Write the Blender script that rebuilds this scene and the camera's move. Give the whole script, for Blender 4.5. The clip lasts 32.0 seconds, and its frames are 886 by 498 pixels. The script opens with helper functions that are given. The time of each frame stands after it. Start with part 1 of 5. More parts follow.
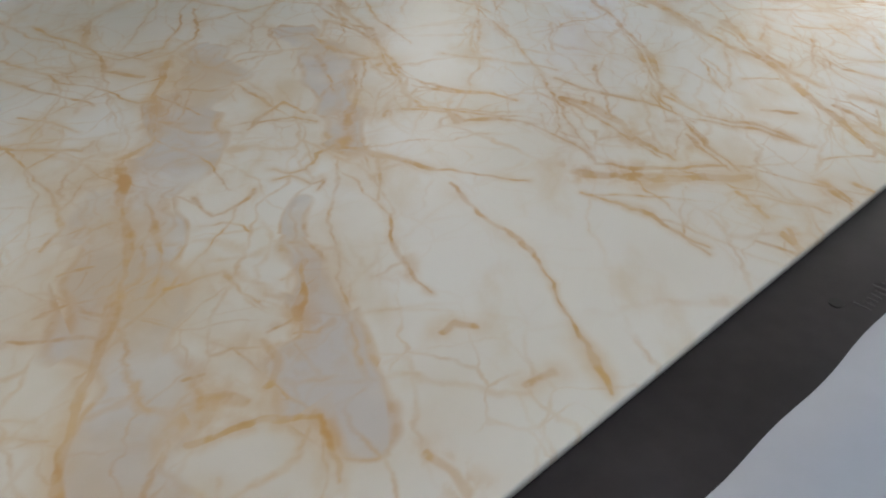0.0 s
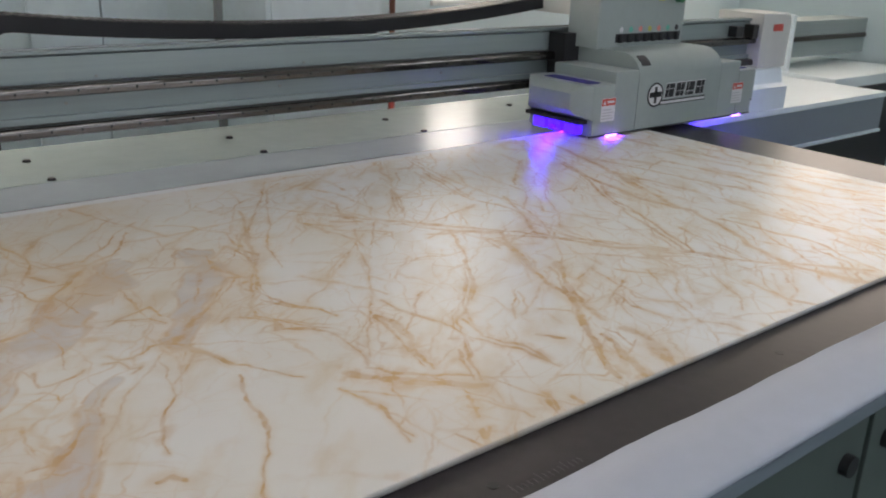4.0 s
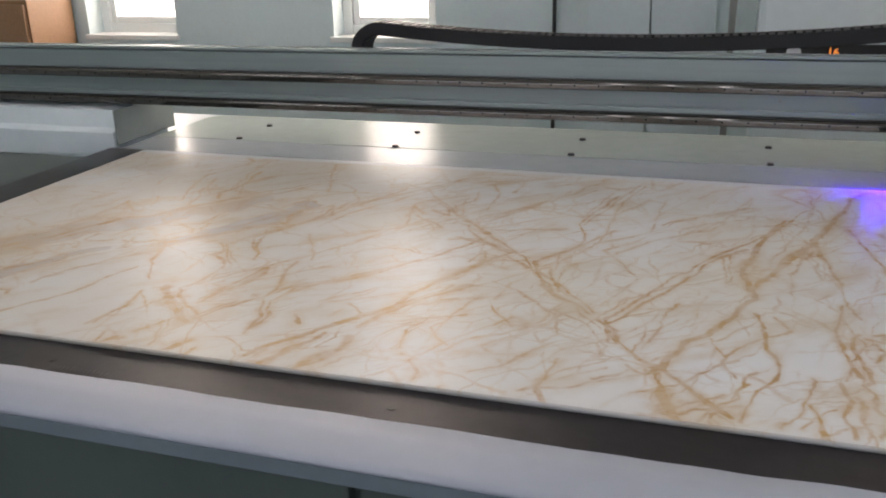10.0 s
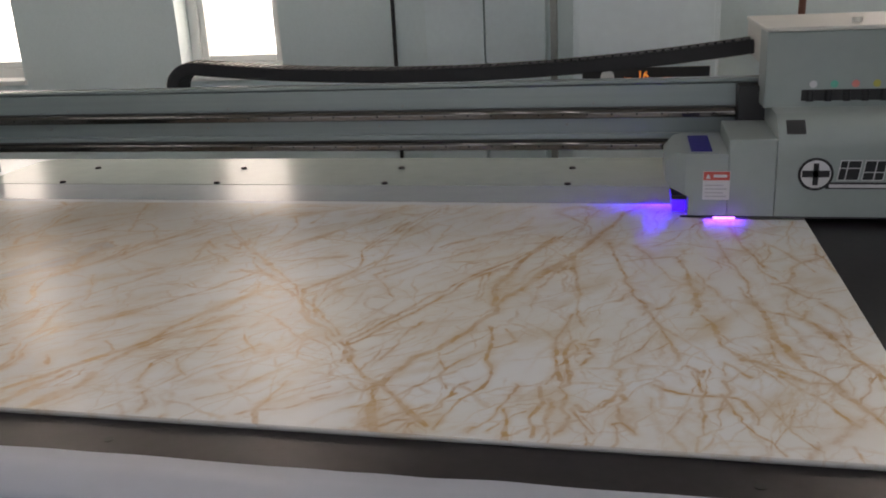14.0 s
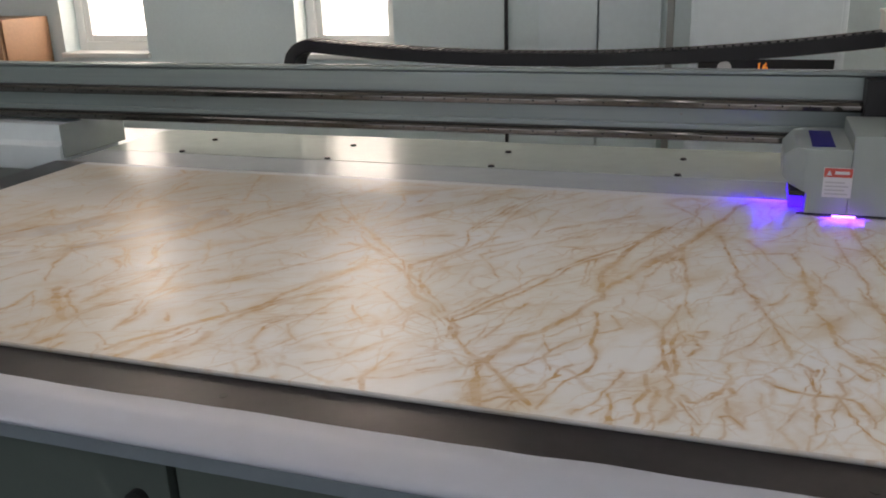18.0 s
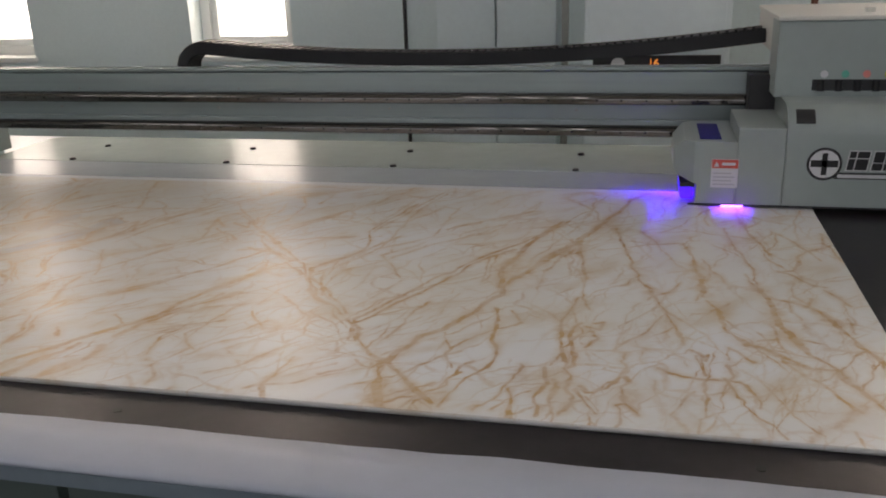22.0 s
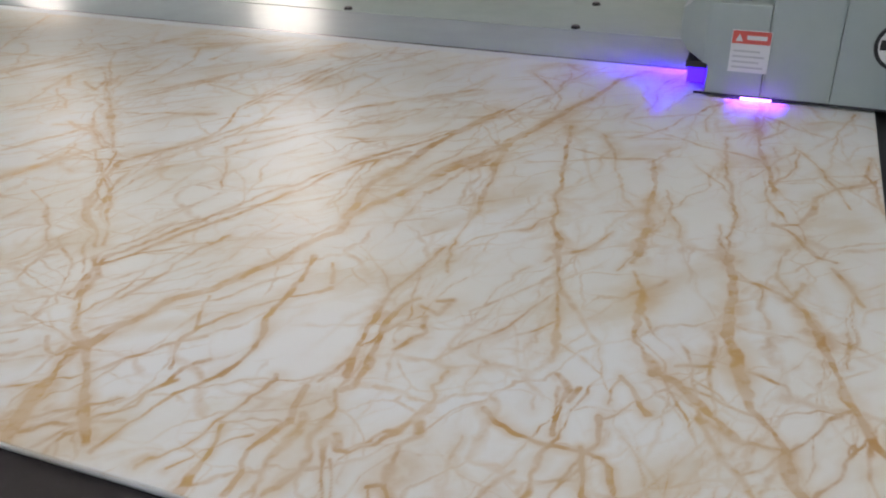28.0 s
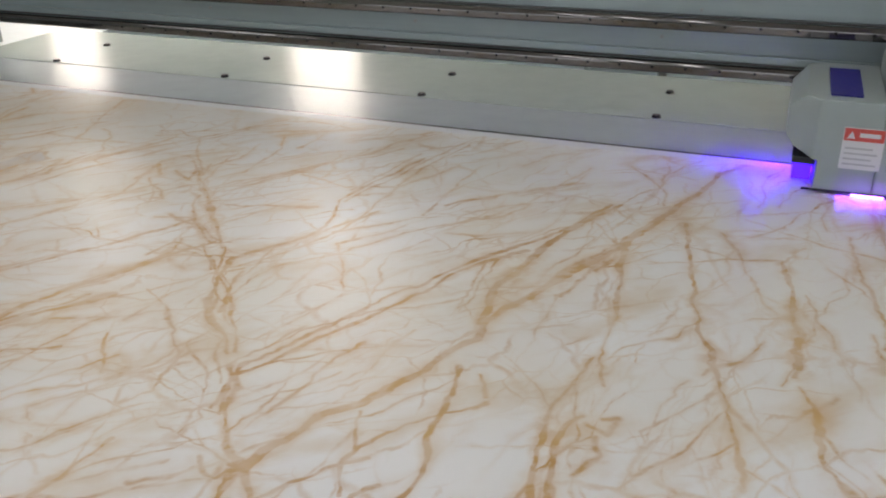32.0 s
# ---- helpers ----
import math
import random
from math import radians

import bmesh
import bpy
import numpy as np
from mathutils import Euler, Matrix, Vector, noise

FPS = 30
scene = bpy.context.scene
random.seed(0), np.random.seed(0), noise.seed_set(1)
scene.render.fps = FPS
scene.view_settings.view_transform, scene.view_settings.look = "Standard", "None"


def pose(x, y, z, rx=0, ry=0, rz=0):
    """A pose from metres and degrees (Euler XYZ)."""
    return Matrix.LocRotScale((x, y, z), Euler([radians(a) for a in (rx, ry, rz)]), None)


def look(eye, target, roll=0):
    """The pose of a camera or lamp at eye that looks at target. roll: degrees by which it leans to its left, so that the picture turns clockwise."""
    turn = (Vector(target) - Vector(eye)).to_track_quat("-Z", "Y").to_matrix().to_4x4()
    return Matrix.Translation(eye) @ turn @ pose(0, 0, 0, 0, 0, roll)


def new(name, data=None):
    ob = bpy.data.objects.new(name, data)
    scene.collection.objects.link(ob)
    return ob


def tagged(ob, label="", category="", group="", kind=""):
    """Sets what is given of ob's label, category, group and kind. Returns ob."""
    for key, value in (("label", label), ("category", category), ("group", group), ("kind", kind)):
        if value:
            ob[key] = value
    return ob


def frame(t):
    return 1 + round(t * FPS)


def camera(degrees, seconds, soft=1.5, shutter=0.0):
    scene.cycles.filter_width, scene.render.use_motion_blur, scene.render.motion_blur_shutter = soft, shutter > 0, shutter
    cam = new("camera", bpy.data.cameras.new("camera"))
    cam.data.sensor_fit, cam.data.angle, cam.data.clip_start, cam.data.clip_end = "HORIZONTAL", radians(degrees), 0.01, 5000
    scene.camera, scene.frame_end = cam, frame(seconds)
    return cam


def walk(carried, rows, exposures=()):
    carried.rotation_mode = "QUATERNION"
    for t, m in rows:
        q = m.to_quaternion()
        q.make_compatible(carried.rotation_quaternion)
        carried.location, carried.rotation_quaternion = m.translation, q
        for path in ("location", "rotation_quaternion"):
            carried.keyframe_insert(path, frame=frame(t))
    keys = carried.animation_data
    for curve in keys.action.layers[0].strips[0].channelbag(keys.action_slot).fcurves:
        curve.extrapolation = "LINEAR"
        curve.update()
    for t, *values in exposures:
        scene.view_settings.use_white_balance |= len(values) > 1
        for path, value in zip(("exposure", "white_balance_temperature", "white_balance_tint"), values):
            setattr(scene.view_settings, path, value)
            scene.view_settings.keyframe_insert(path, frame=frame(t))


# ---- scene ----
cam = camera(53.3, 32.0, soft=1.9, shutter=0.4)
EXPOSURES = [(0, -1.5, 6250, 14), (1, -1.42, 6380, 16), (2, -1.44, 6150, 13), (4.5, -1.45, 6560, 20), (5, -1.3, 6630, 21), (6, -1.36, 6630, 21), (7, -1.17, 6630, 21), (7.5, -1.4, 6630, 21), (8, -1.9, 6630, 21), (8.5, -1.82, 6630, 21), (9, -1.52, 6630, 21), (10, -1.5, 6630, 21), (11, -1.85, 6900, 22), (12, -1.95, 6900, 22), (13, -2.02, 6820, 22), (14.5, -2.02, 6820, 22), (17, -1.82, 6900, 22), (18, -1.72, 6900, 22), (19, -1.48, 6900, 22), (20, -1.4, 6900, 22), (21, -1.79, 6900, 22), (22, -1.9, 6900, 22), (23, -1.66, 6900, 21), (24, -0.95, 6900, 21), (25, -0.88, 6800, 20), (26, -0.91, 6770, 20), (28, -1.34, 6430, 18), (29, -1.32, 6450, 18), (30, -1.28, 6590, 18), (31, -1.34, 6590, 18), (32, -1.34, 6590, 18)]
PATH = [
    (0, (-0.165, 0.099, 1.338), (1.018, 1.258, 0.217), 1.5),
    (0.5, (-0.082, 0.094, 1.343), (1.063, 1.289, 0.22), 1.8),
    (1, (-0.065, 0.088, 1.366), (1.093, 1.334, 0.314), 1.5),
    (1.5, (-0.084, 0.08, 1.384), (1.118, 1.356, 0.422), 1.4),
    (2, (-0.145, 0.062, 1.413), (1.141, 1.31, 0.524), 1.3),
    (2.5, (-0.224, 0.021, 1.426), (1.127, 1.25, 0.611), 1.1),
    (4.5, (0.057, -0.382, 1.425), (1.172, 1.142, 0.765), 2.3),
    (5, (0.159, -0.427, 1.452), (1.115, 1.181, 0.745), 2.1),
    (5.5, (0.283, -0.518, 1.438), (0.946, 1.236, 0.743), 2.4),
    (6, (0.414, -0.532, 1.428), (1.046, 1.215, 0.686), 2.7),
    (6.5, (0.551, -0.486, 1.454), (1.075, 1.307, 0.74), 1.7),
    (7, (0.706, -0.534, 1.466), (1.037, 1.304, 0.75), -0.7),
    (7.5, (0.881, -0.597, 1.482), (1.119, 1.264, 0.79), -0.3),
    (8, (0.981, -0.559, 1.464), (1.209, 1.311, 0.794), -1.3),
    (8.5, (1.126, -0.513, 1.473), (1.13, 1.371, 0.802), -0.3),
    (9, (1.297, -0.554, 1.474), (0.933, 1.292, 0.794), -1.3),
    (9.5, (1.461, -0.632, 1.468), (0.881, 1.168, 0.818), -1.0),
    (10, (1.526, -0.717, 1.482), (0.934, 1.071, 0.81), -1.5),
    (10.5, (1.629, -0.736, 1.507), (1.108, 1.068, 0.821), -2.1),
    (11, (1.758, -0.692, 1.515), (1.181, 1.12, 0.895), -2.2),
    (11.5, (1.856, -0.662, 1.494), (1.26, 1.146, 0.879), -1.3),
    (12, (1.892, -0.651, 1.49), (1.304, 1.155, 0.864), -2.3),
    (12.5, (1.859, -0.677, 1.497), (1.372, 1.159, 0.872), -3.4),
    (13, (1.845, -0.699, 1.489), (1.399, 1.155, 0.885), -3.2),
    (13.5, (1.841, -0.703, 1.488), (1.412, 1.155, 0.883), -3.0),
    (14, (1.844, -0.703, 1.49), (1.42, 1.151, 0.874), -2.9),
    (14.5, (1.844, -0.704, 1.486), (1.41, 1.149, 0.872), -2.7),
    (16.5, (1.835, -0.728, 1.484), (1.351, 1.105, 0.847), -2.0),
    (17, (1.826, -0.729, 1.484), (1.25, 1.08, 0.856), -1.6),
    (17.5, (1.823, -0.728, 1.484), (1.197, 1.063, 0.852), -1.9),
    (18, (1.822, -0.722, 1.481), (1.194, 1.067, 0.846), -1.8),
    (18.5, (1.819, -0.72, 1.482), (1.21, 1.074, 0.841), -1.8),
    (19, (1.82, -0.717, 1.481), (1.224, 1.079, 0.833), -1.8),
    (19.5, (1.826, -0.717, 1.482), (1.269, 1.092, 0.836), -2.0),
    (20, (1.829, -0.716, 1.485), (1.303, 1.101, 0.834), -1.9),
    (20.5, (1.83, -0.717, 1.484), (1.327, 1.111, 0.846), -1.9),
    (21, (1.831, -0.718, 1.483), (1.361, 1.119, 0.847), -1.8),
    (21.5, (1.835, -0.717, 1.48), (1.38, 1.123, 0.842), -1.8),
    (22, (1.843, -0.716, 1.482), (1.407, 1.127, 0.839), -1.9),
    (22.5, (1.855, -0.71, 1.481), (1.5, 1.148, 0.833), -2.0),
    (23, (1.877, -0.692, 1.475), (1.651, 1.18, 0.809), -2.3),
    (23.5, (1.912, -0.642, 1.47), (1.704, 1.212, 0.75), -2.3),
    (24, (1.948, -0.592, 1.452), (1.723, 1.254, 0.716), -1.6),
    (24.5, (1.966, -0.513, 1.445), (1.725, 1.317, 0.676), -2.1),
    (25, (1.982, -0.368, 1.439), (1.728, 1.454, 0.655), -1.9),
    (25.5, (2.007, -0.295, 1.418), (1.684, 1.48, 0.554), -2.0),
    (27.5, (2.082, -0.088, 1.396), (1.475, 1.526, 0.383), -1.7),
    (28, (2.079, -0.067, 1.399), (1.437, 1.548, 0.409), -1.3),
    (28.5, (2.066, -0.059, 1.405), (1.399, 1.567, 0.451), -1.3),
    (29, (2.033, -0.064, 1.414), (1.389, 1.579, 0.473), -0.9),
    (29.5, (2.003, -0.073, 1.422), (1.392, 1.587, 0.489), -1.3),
    (30, (1.993, -0.066, 1.427), (1.398, 1.616, 0.524), -0.7),
    (30.5, (1.99, -0.063, 1.43), (1.439, 1.649, 0.554), -0.5),
    (31, (1.965, -0.07, 1.436), (1.411, 1.648, 0.576), -0.4),
    (31.5, (1.927, -0.074, 1.431), (1.315, 1.623, 0.568), -0.7),
    (32, (1.897, -0.078, 1.429), (1.233, 1.602, 0.572), -0.8),
]
walk(cam, [(t, look(eye, target, roll)) for t, eye, target, roll in PATH], EXPOSURES)

# ---- light ----
world = bpy.data.worlds.new("world")
scene.world = world
world.use_nodes = True
sky = world.node_tree.nodes.new("ShaderNodeTexSky")
sky.sky_type, sky.sun_disc = "NISHITA", False
sky.sun_elevation, sky.sun_rotation = radians(62), radians(-22)
world.node_tree.nodes["Background"].inputs["Strength"].default_value = 0.12
world.node_tree.links.new(sky.outputs[0], world.node_tree.nodes["Background"].inputs["Color"])
sun = new("sun", bpy.data.lights.new("sun", "SUN"))
sun.data.energy, sun.data.angle, sun.data.color = 2.5, radians(0.6), (1.0, 0.93, 0.82)
sun.matrix_world = look((-2, 5, 10), (0, 0, 0))


def area(name, m, sx, sy, watts, color):
    la = bpy.data.lights.new(name, "AREA")
    la.shape, la.size, la.size_y, la.energy, la.color = "RECTANGLE", sx, sy, watts, color
    ob = new(name, la)
    ob.matrix_world = m
    return ob


# ---- materials ----
def material(name):
    m = bpy.data.materials.new(name)
    m.use_nodes = True
    return m, m.node_tree, m.node_tree.nodes["Principled BSDF"]


def node(nt, kind, **kw):
    n = nt.nodes.new(kind)
    for k, v in kw.items():
        if k == "ins":
            for i, val in v.items():
                n.inputs[i].default_value = val
        else:
            setattr(n, k, v)
    return n


def math_node(nt, op, a, b=None, c=None, clamp=False):
    n = nt.nodes.new("ShaderNodeMath")
    n.operation, n.use_clamp = op, clamp
    for i, v in enumerate((a, b, c)):
        if v is None:
            continue
        if isinstance(v, (int, float)):
            n.inputs[i].default_value = v
        else:
            nt.links.new(v, n.inputs[i])
    return n.outputs[0]


def ramp(nt, fac, stops):
    n = nt.nodes.new("ShaderNodeValToRGB")
    while len(n.color_ramp.elements) < len(stops):
        n.color_ramp.elements.new(0.5)
    for e, (p, c) in zip(n.color_ramp.elements, stops):
        e.position = p
        e.color = (*c, 1) if len(c) == 3 else c
    nt.links.new(fac, n.inputs[0])
    return n.outputs[0]


def mix_rgb(nt, fac, a, b, blend="MIX"):
    n = nt.nodes.new("ShaderNodeMix")
    n.data_type, n.blend_type = "RGBA", blend
    for i, v in ((0, fac), (6, a), (7, b)):
        if isinstance(v, (int, float)):
            n.inputs[i].default_value = v
        elif isinstance(v, tuple):
            n.inputs[i].default_value = (*v, 1)
        else:
            nt.links.new(v, n.inputs[i])
    return n.outputs[2]


def surface(name, color, rough=0.5, metal=0.0, grain=60.0, amount=0.12, patch=3.0, bump=0.05, stretch=(1, 1, 1), coat=0.0):
    """A paint, metal or plastic: colour varied at two scales, uneven gloss, fine relief."""
    m, nt, p = material(name)
    co = node(nt, "ShaderNodeTexCoord").outputs["Object"]
    mp = node(nt, "ShaderNodeMapping")
    mp.inputs["Scale"].default_value = stretch
    nt.links.new(co, mp.inputs[0])
    big = node(nt, "ShaderNodeTexNoise", ins={"Scale": patch, "Detail": 4.0})
    fine = node(nt, "ShaderNodeTexNoise", ins={"Scale": grain, "Detail": 3.0})
    nt.links.new(mp.outputs[0], big.inputs["Vector"])
    nt.links.new(mp.outputs[0], fine.inputs["Vector"])
    f = math_node(nt, "ADD", math_node(nt, "MULTIPLY", big.outputs[0], 0.6), math_node(nt, "MULTIPLY", fine.outputs[0], 0.4))
    lo = tuple(c * (1 - amount) for c in color)
    hi = tuple(min(1, c * (1 + amount)) for c in color)
    nt.links.new(ramp(nt, f, [(0.3, lo), (0.7, hi)]), p.inputs["Base Color"])
    nt.links.new(math_node(nt, "MULTIPLY_ADD", f, rough * 0.5, rough * 0.75, clamp=True), p.inputs["Roughness"])
    p.inputs["Metallic"].default_value = metal
    p.inputs["Coat Weight"].default_value = coat
    if bump:
        b = node(nt, "ShaderNodeBump", ins={"Strength": bump, "Distance": 0.002})
        nt.links.new(fine.outputs[0], b.inputs["Height"])
        nt.links.new(b.outputs[0], p.inputs["Normal"])
    return m


def glow(name, color, strength):
    m, nt, p = material(name)
    p.inputs["Base Color"].default_value = (*color, 1)
    p.inputs["Emission Color"].default_value = (*color, 1)
    p.inputs["Emission Strength"].default_value = strength
    return m


M_WALL = surface("wall_paint", (0.75, 0.86, 0.875), 0.6, grain=90, amount=0.05, patch=1.2)
M_PANEL = surface("white_panel", (0.77, 0.88, 0.91), 0.4, grain=40, amount=0.05)
M_CEIL = surface("ceiling_paint", (0.75, 0.76, 0.76), 0.8, amount=0.04)
M_FLOOR = surface("green_floor_paint", (0.05, 0.10, 0.085), 0.35, amount=0.3, patch=2)
M_WHITE = surface("white_enamel", (0.79, 0.88, 0.91), 0.35, grain=25, amount=0.05)
M_CREAM = surface("cream_enamel", (0.66, 0.66, 0.62), 0.4, grain=25, amount=0.05)
M_GREY = surface("grey_enamel", (0.325, 0.378, 0.368), 0.30, grain=30, amount=0.06)
M_BEAM = surface("anodised_aluminium", (0.295, 0.352, 0.350), 0.40, 0.35, grain=12, amount=0.08, stretch=(0.15, 1, 8))
M_PLATE = surface("glossy_cream_plate", (0.41, 0.48, 0.46), 0.24, grain=18, amount=0.06, bump=0.006, coat=0.15)
M_BED = surface("dark_steel_bed", (0.029, 0.0235, 0.026), 0.33, 0.5, grain=45, amount=0.35, patch=5, bump=0.08)
M_PLATE_GREY = surface("glossy_grey_plate", (0.36, 0.405, 0.425), 0.24, grain=18, amount=0.06, bump=0.006, coat=0.15)
M_RAIL = surface("polished_steel", (0.135, 0.126, 0.119), 0.045, 0.95, grain=20, amount=0.25, stretch=(0.2, 1, 1))
M_DARKRAIL = surface("dark_steel", (0.06, 0.055, 0.05), 0.4, 0.6)
M_SCREW = surface("black_screw", (0.03, 0.03, 0.03), 0.35, 0.7)
M_CHROME = surface("chrome", (0.6, 0.6, 0.6), 0.15, 1.0)
M_BLACK = surface("black_plastic", (0.018, 0.018, 0.02), 0.45, amount=0.3)
M_RUBBER = surface("black_chain_plastic", (0.009, 0.009, 0.011), 0.5, amount=0.3)
M_DOOR = surface("green_grey_cabinet", (0.105, 0.13, 0.12), 0.45, amount=0.08)
M_FASCIA = surface("blue_grey_fascia", (0.22, 0.26, 0.30), 0.4, amount=0.06)
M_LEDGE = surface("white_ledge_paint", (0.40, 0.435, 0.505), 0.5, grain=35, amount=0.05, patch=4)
M_BLUE = surface("dark_blue_window", (0.006, 0.003, 0.17), 0.62, amount=0.2)
M_SCALE = surface("engraved_grey", (0.095, 0.092, 0.095), 0.5)
M_RED = surface("red_print", (0.60, 0.09, 0.07), 0.5)
M_PAPER = surface("white_print", (0.66, 0.67, 0.68), 0.5, amount=0.03)
M_GREYPRINT = surface("grey_print", (0.45, 0.46, 0.47), 0.5)
M_GREEN = surface("green_button", (0.01, 0.18, 0.06), 0.3)
M_YELLOW = surface("yellow_label", (0.48, 0.46, 0.10), 0.5)
M_TEAL = surface("teal_label", (0.12, 0.5, 0.38), 0.5)
M_PINK = surface("pink_label", (0.75, 0.25, 0.22), 0.5)
M_PIPE = surface("brown_pipe_wrap", (0.20, 0.078, 0.05), 0.55, amount=0.2)
M_POLE = surface("grey_pole", (0.30, 0.31, 0.29), 0.4, 0.3)
M_WOOD = surface("brown_wood", (0.33, 0.18, 0.09), 0.5, amount=0.2)
M_FRAME = surface("white_window_frame", (0.86, 0.88, 0.87), 0.35, amount=0.03)
M_UV = glow("violet_lamp", (0.08, 0.012, 1.0), 3.5)
M_UVHOT = glow("violet_lamp_core", (0.55, 0.25, 1.0), 14.0)
M_DIGIT = glow("orange_digit", (1.0, 0.28, 0.04), 3.0)
M_TUBE = glow("lamp_tube", (0.95, 0.98, 1.0), 18.0)
M_SKYGLOW = glow("bright_sky", (1.0, 0.98, 0.95), 5.0)


for m in (M_PLATE, M_PLATE_GREY):
    m.node_tree.nodes["Principled BSDF"].inputs["Specular IOR Level"].default_value = 0.06
    m.node_tree.nodes["Principled BSDF"].inputs["Coat Weight"].default_value = 0.0


def glass_material():
    m, nt, p = material("window_glass")
    p.inputs["Base Color"].default_value = (0.95, 1, 0.98, 1)
    p.inputs["Roughness"].default_value = 0.02
    p.inputs["Transmission Weight"].default_value = 1.0
    p.inputs["IOR"].default_value = 1.05
    return m


M_GLASS = glass_material()


# board print: cream ground with tan veins; the veins of the design from its right end to its left, each as half width (mm), strength and points
PRINT_1 = [
    (3, 0.6, (2.224, 1.244), (2.215, 1.18), (2.228, 1.147), (2.233, 1.095), (2.236, 1.046)),
    (4, 0.7, (2.224, 0.389), (2.209, 0.395), (2.189, 0.362), (2.173, 0.34)),
    (3, 0.5, (2.204, 0.596), (2.212, 0.531), (2.175, 0.464)),
    (3.5, 0.65, (2.178, 0.901), (2.19, 0.873), (2.204, 0.841), (2.209, 0.825)),
    (4, 0.85, (2.13, 0.815), (2.145, 0.797), (2.157, 0.757), (2.165, 0.729), (2.173, 0.703), (2.183, 0.67), (2.192, 0.639), (2.201, 0.618), (2.207, 0.597), (2.217, 0.586)),
    (4, 0.85, (2.135, 0.564), (2.148, 0.527), (2.163, 0.501), (2.176, 0.464), (2.186, 0.419), (2.195, 0.391)),
    (4, 0.6, (2.099, 0.986), (2.132, 1.002), (2.151, 1.041), (2.157, 1.086), (2.178, 1.121), (2.214, 1.151), (2.229, 1.166)),
]
PRINT_2 = [
    (3, 0.7, (2.12, 1.253), (2.133, 1.225), (2.156, 1.181), (2.178, 1.121), (2.199, 1.066)),
    (3.5, 0.8, (2.099, 0.991), (2.12, 0.982), (2.14, 0.951), (2.16, 0.922), (2.178, 0.915)),
    (3, 0.5, (2.087, 0.668), (2.113, 0.663), (2.134, 0.652), (2.144, 0.635)),
    (4.5, 0.9, (2.073, 0.726), (2.085, 0.691), (2.09, 0.664), (2.105, 0.633), (2.111, 0.61), (2.13, 0.585), (2.138, 0.565), (2.137, 0.543), (2.148, 0.527), (2.157, 0.517)),
    (4, 0.55, (2.071, 0.845), (2.096, 0.84), (2.121, 0.824), (2.133, 0.81), (2.149, 0.853)),
    (3, 0.6, (2.094, 1.102), (2.106, 1.134), (2.122, 1.179), (2.124, 1.233)),
    (12, 0.35, (2.155, 0.455), (2.119, 0.412), (2.081, 0.379), (2.062, 0.35)),
    (5, 0.5, (2.065, 0.586), (2.098, 0.568), (2.131, 0.564)),
]
PRINT_3 = [
    (3, 0.5, (2.076, 0.859), (2.103, 0.828), (2.1, 0.793), (2.11, 0.757)),
    (4, 0.8, (2.05, 1.554), (2.061, 1.451), (2.062, 1.395), (2.061, 1.329), (2.069, 1.237), (2.08, 1.186), (2.092, 1.139), (2.102, 1.086)),
    (6.5, 1.1, (2.06, 0.892), (2.069, 0.864), (2.07, 0.819), (2.071, 0.76), (2.073, 0.726)),
    (3, 0.5, (2.03, 0.654), (2.071, 0.667)),
    (3, 0.45, (2.053, 0.507), (2.054, 0.46), (2.041, 0.396)),
    (3.5, 0.6, (2.043, 0.964), (2.045, 0.919), (2.057, 0.894)),
    (3.5, 0.6, (2.021, 1.267), (2.029, 1.18), (2.046, 1.085), (2.057, 1.001), (2.053, 0.936), (2.057, 0.894), (2.069, 0.864)),
    (4, 0.6, (1.945, 1.504), (1.98, 1.454), (2.01, 1.434), (2.048, 1.404), (2.066, 1.41), (2.084, 1.487), (2.1, 1.554)),
]
PRINT_4 = [
    (4, 0.75, (1.961, 0.82), (1.97, 0.803), (1.985, 0.771), (1.986, 0.73), (1.988, 0.687), (2.002, 0.657), (2.013, 0.642), (2.039, 0.628), (2.062, 0.605), (2.09, 0.578), (2.1, 0.57)),
    (4, 0.6, (2.003, 0.497), (2.013, 0.463), (2.017, 0.43)),
    (8, 0.7, (2, 0.661), (2.014, 0.639)),
    (4, 0.8, (1.973, 0.514), (1.984, 0.478), (1.991, 0.444), (2.012, 0.403), (2.032, 0.38), (2.036, 0.348)),
    (4, 0.8, (1.983, 0.626), (1.999, 0.613), (2.013, 0.592), (2.021, 0.574)),
    (3.5, 0.6, (1.986, 0.623), (1.983, 0.599), (1.987, 0.581)),
    (4, 0.6, (1.984, 0.557), (1.986, 0.525), (1.979, 0.508), (1.971, 0.483), (1.97, 0.469)),
    (8, 0.65, (1.951, 0.982), (1.957, 0.935), (1.955, 0.88), (1.953, 0.841)),
]
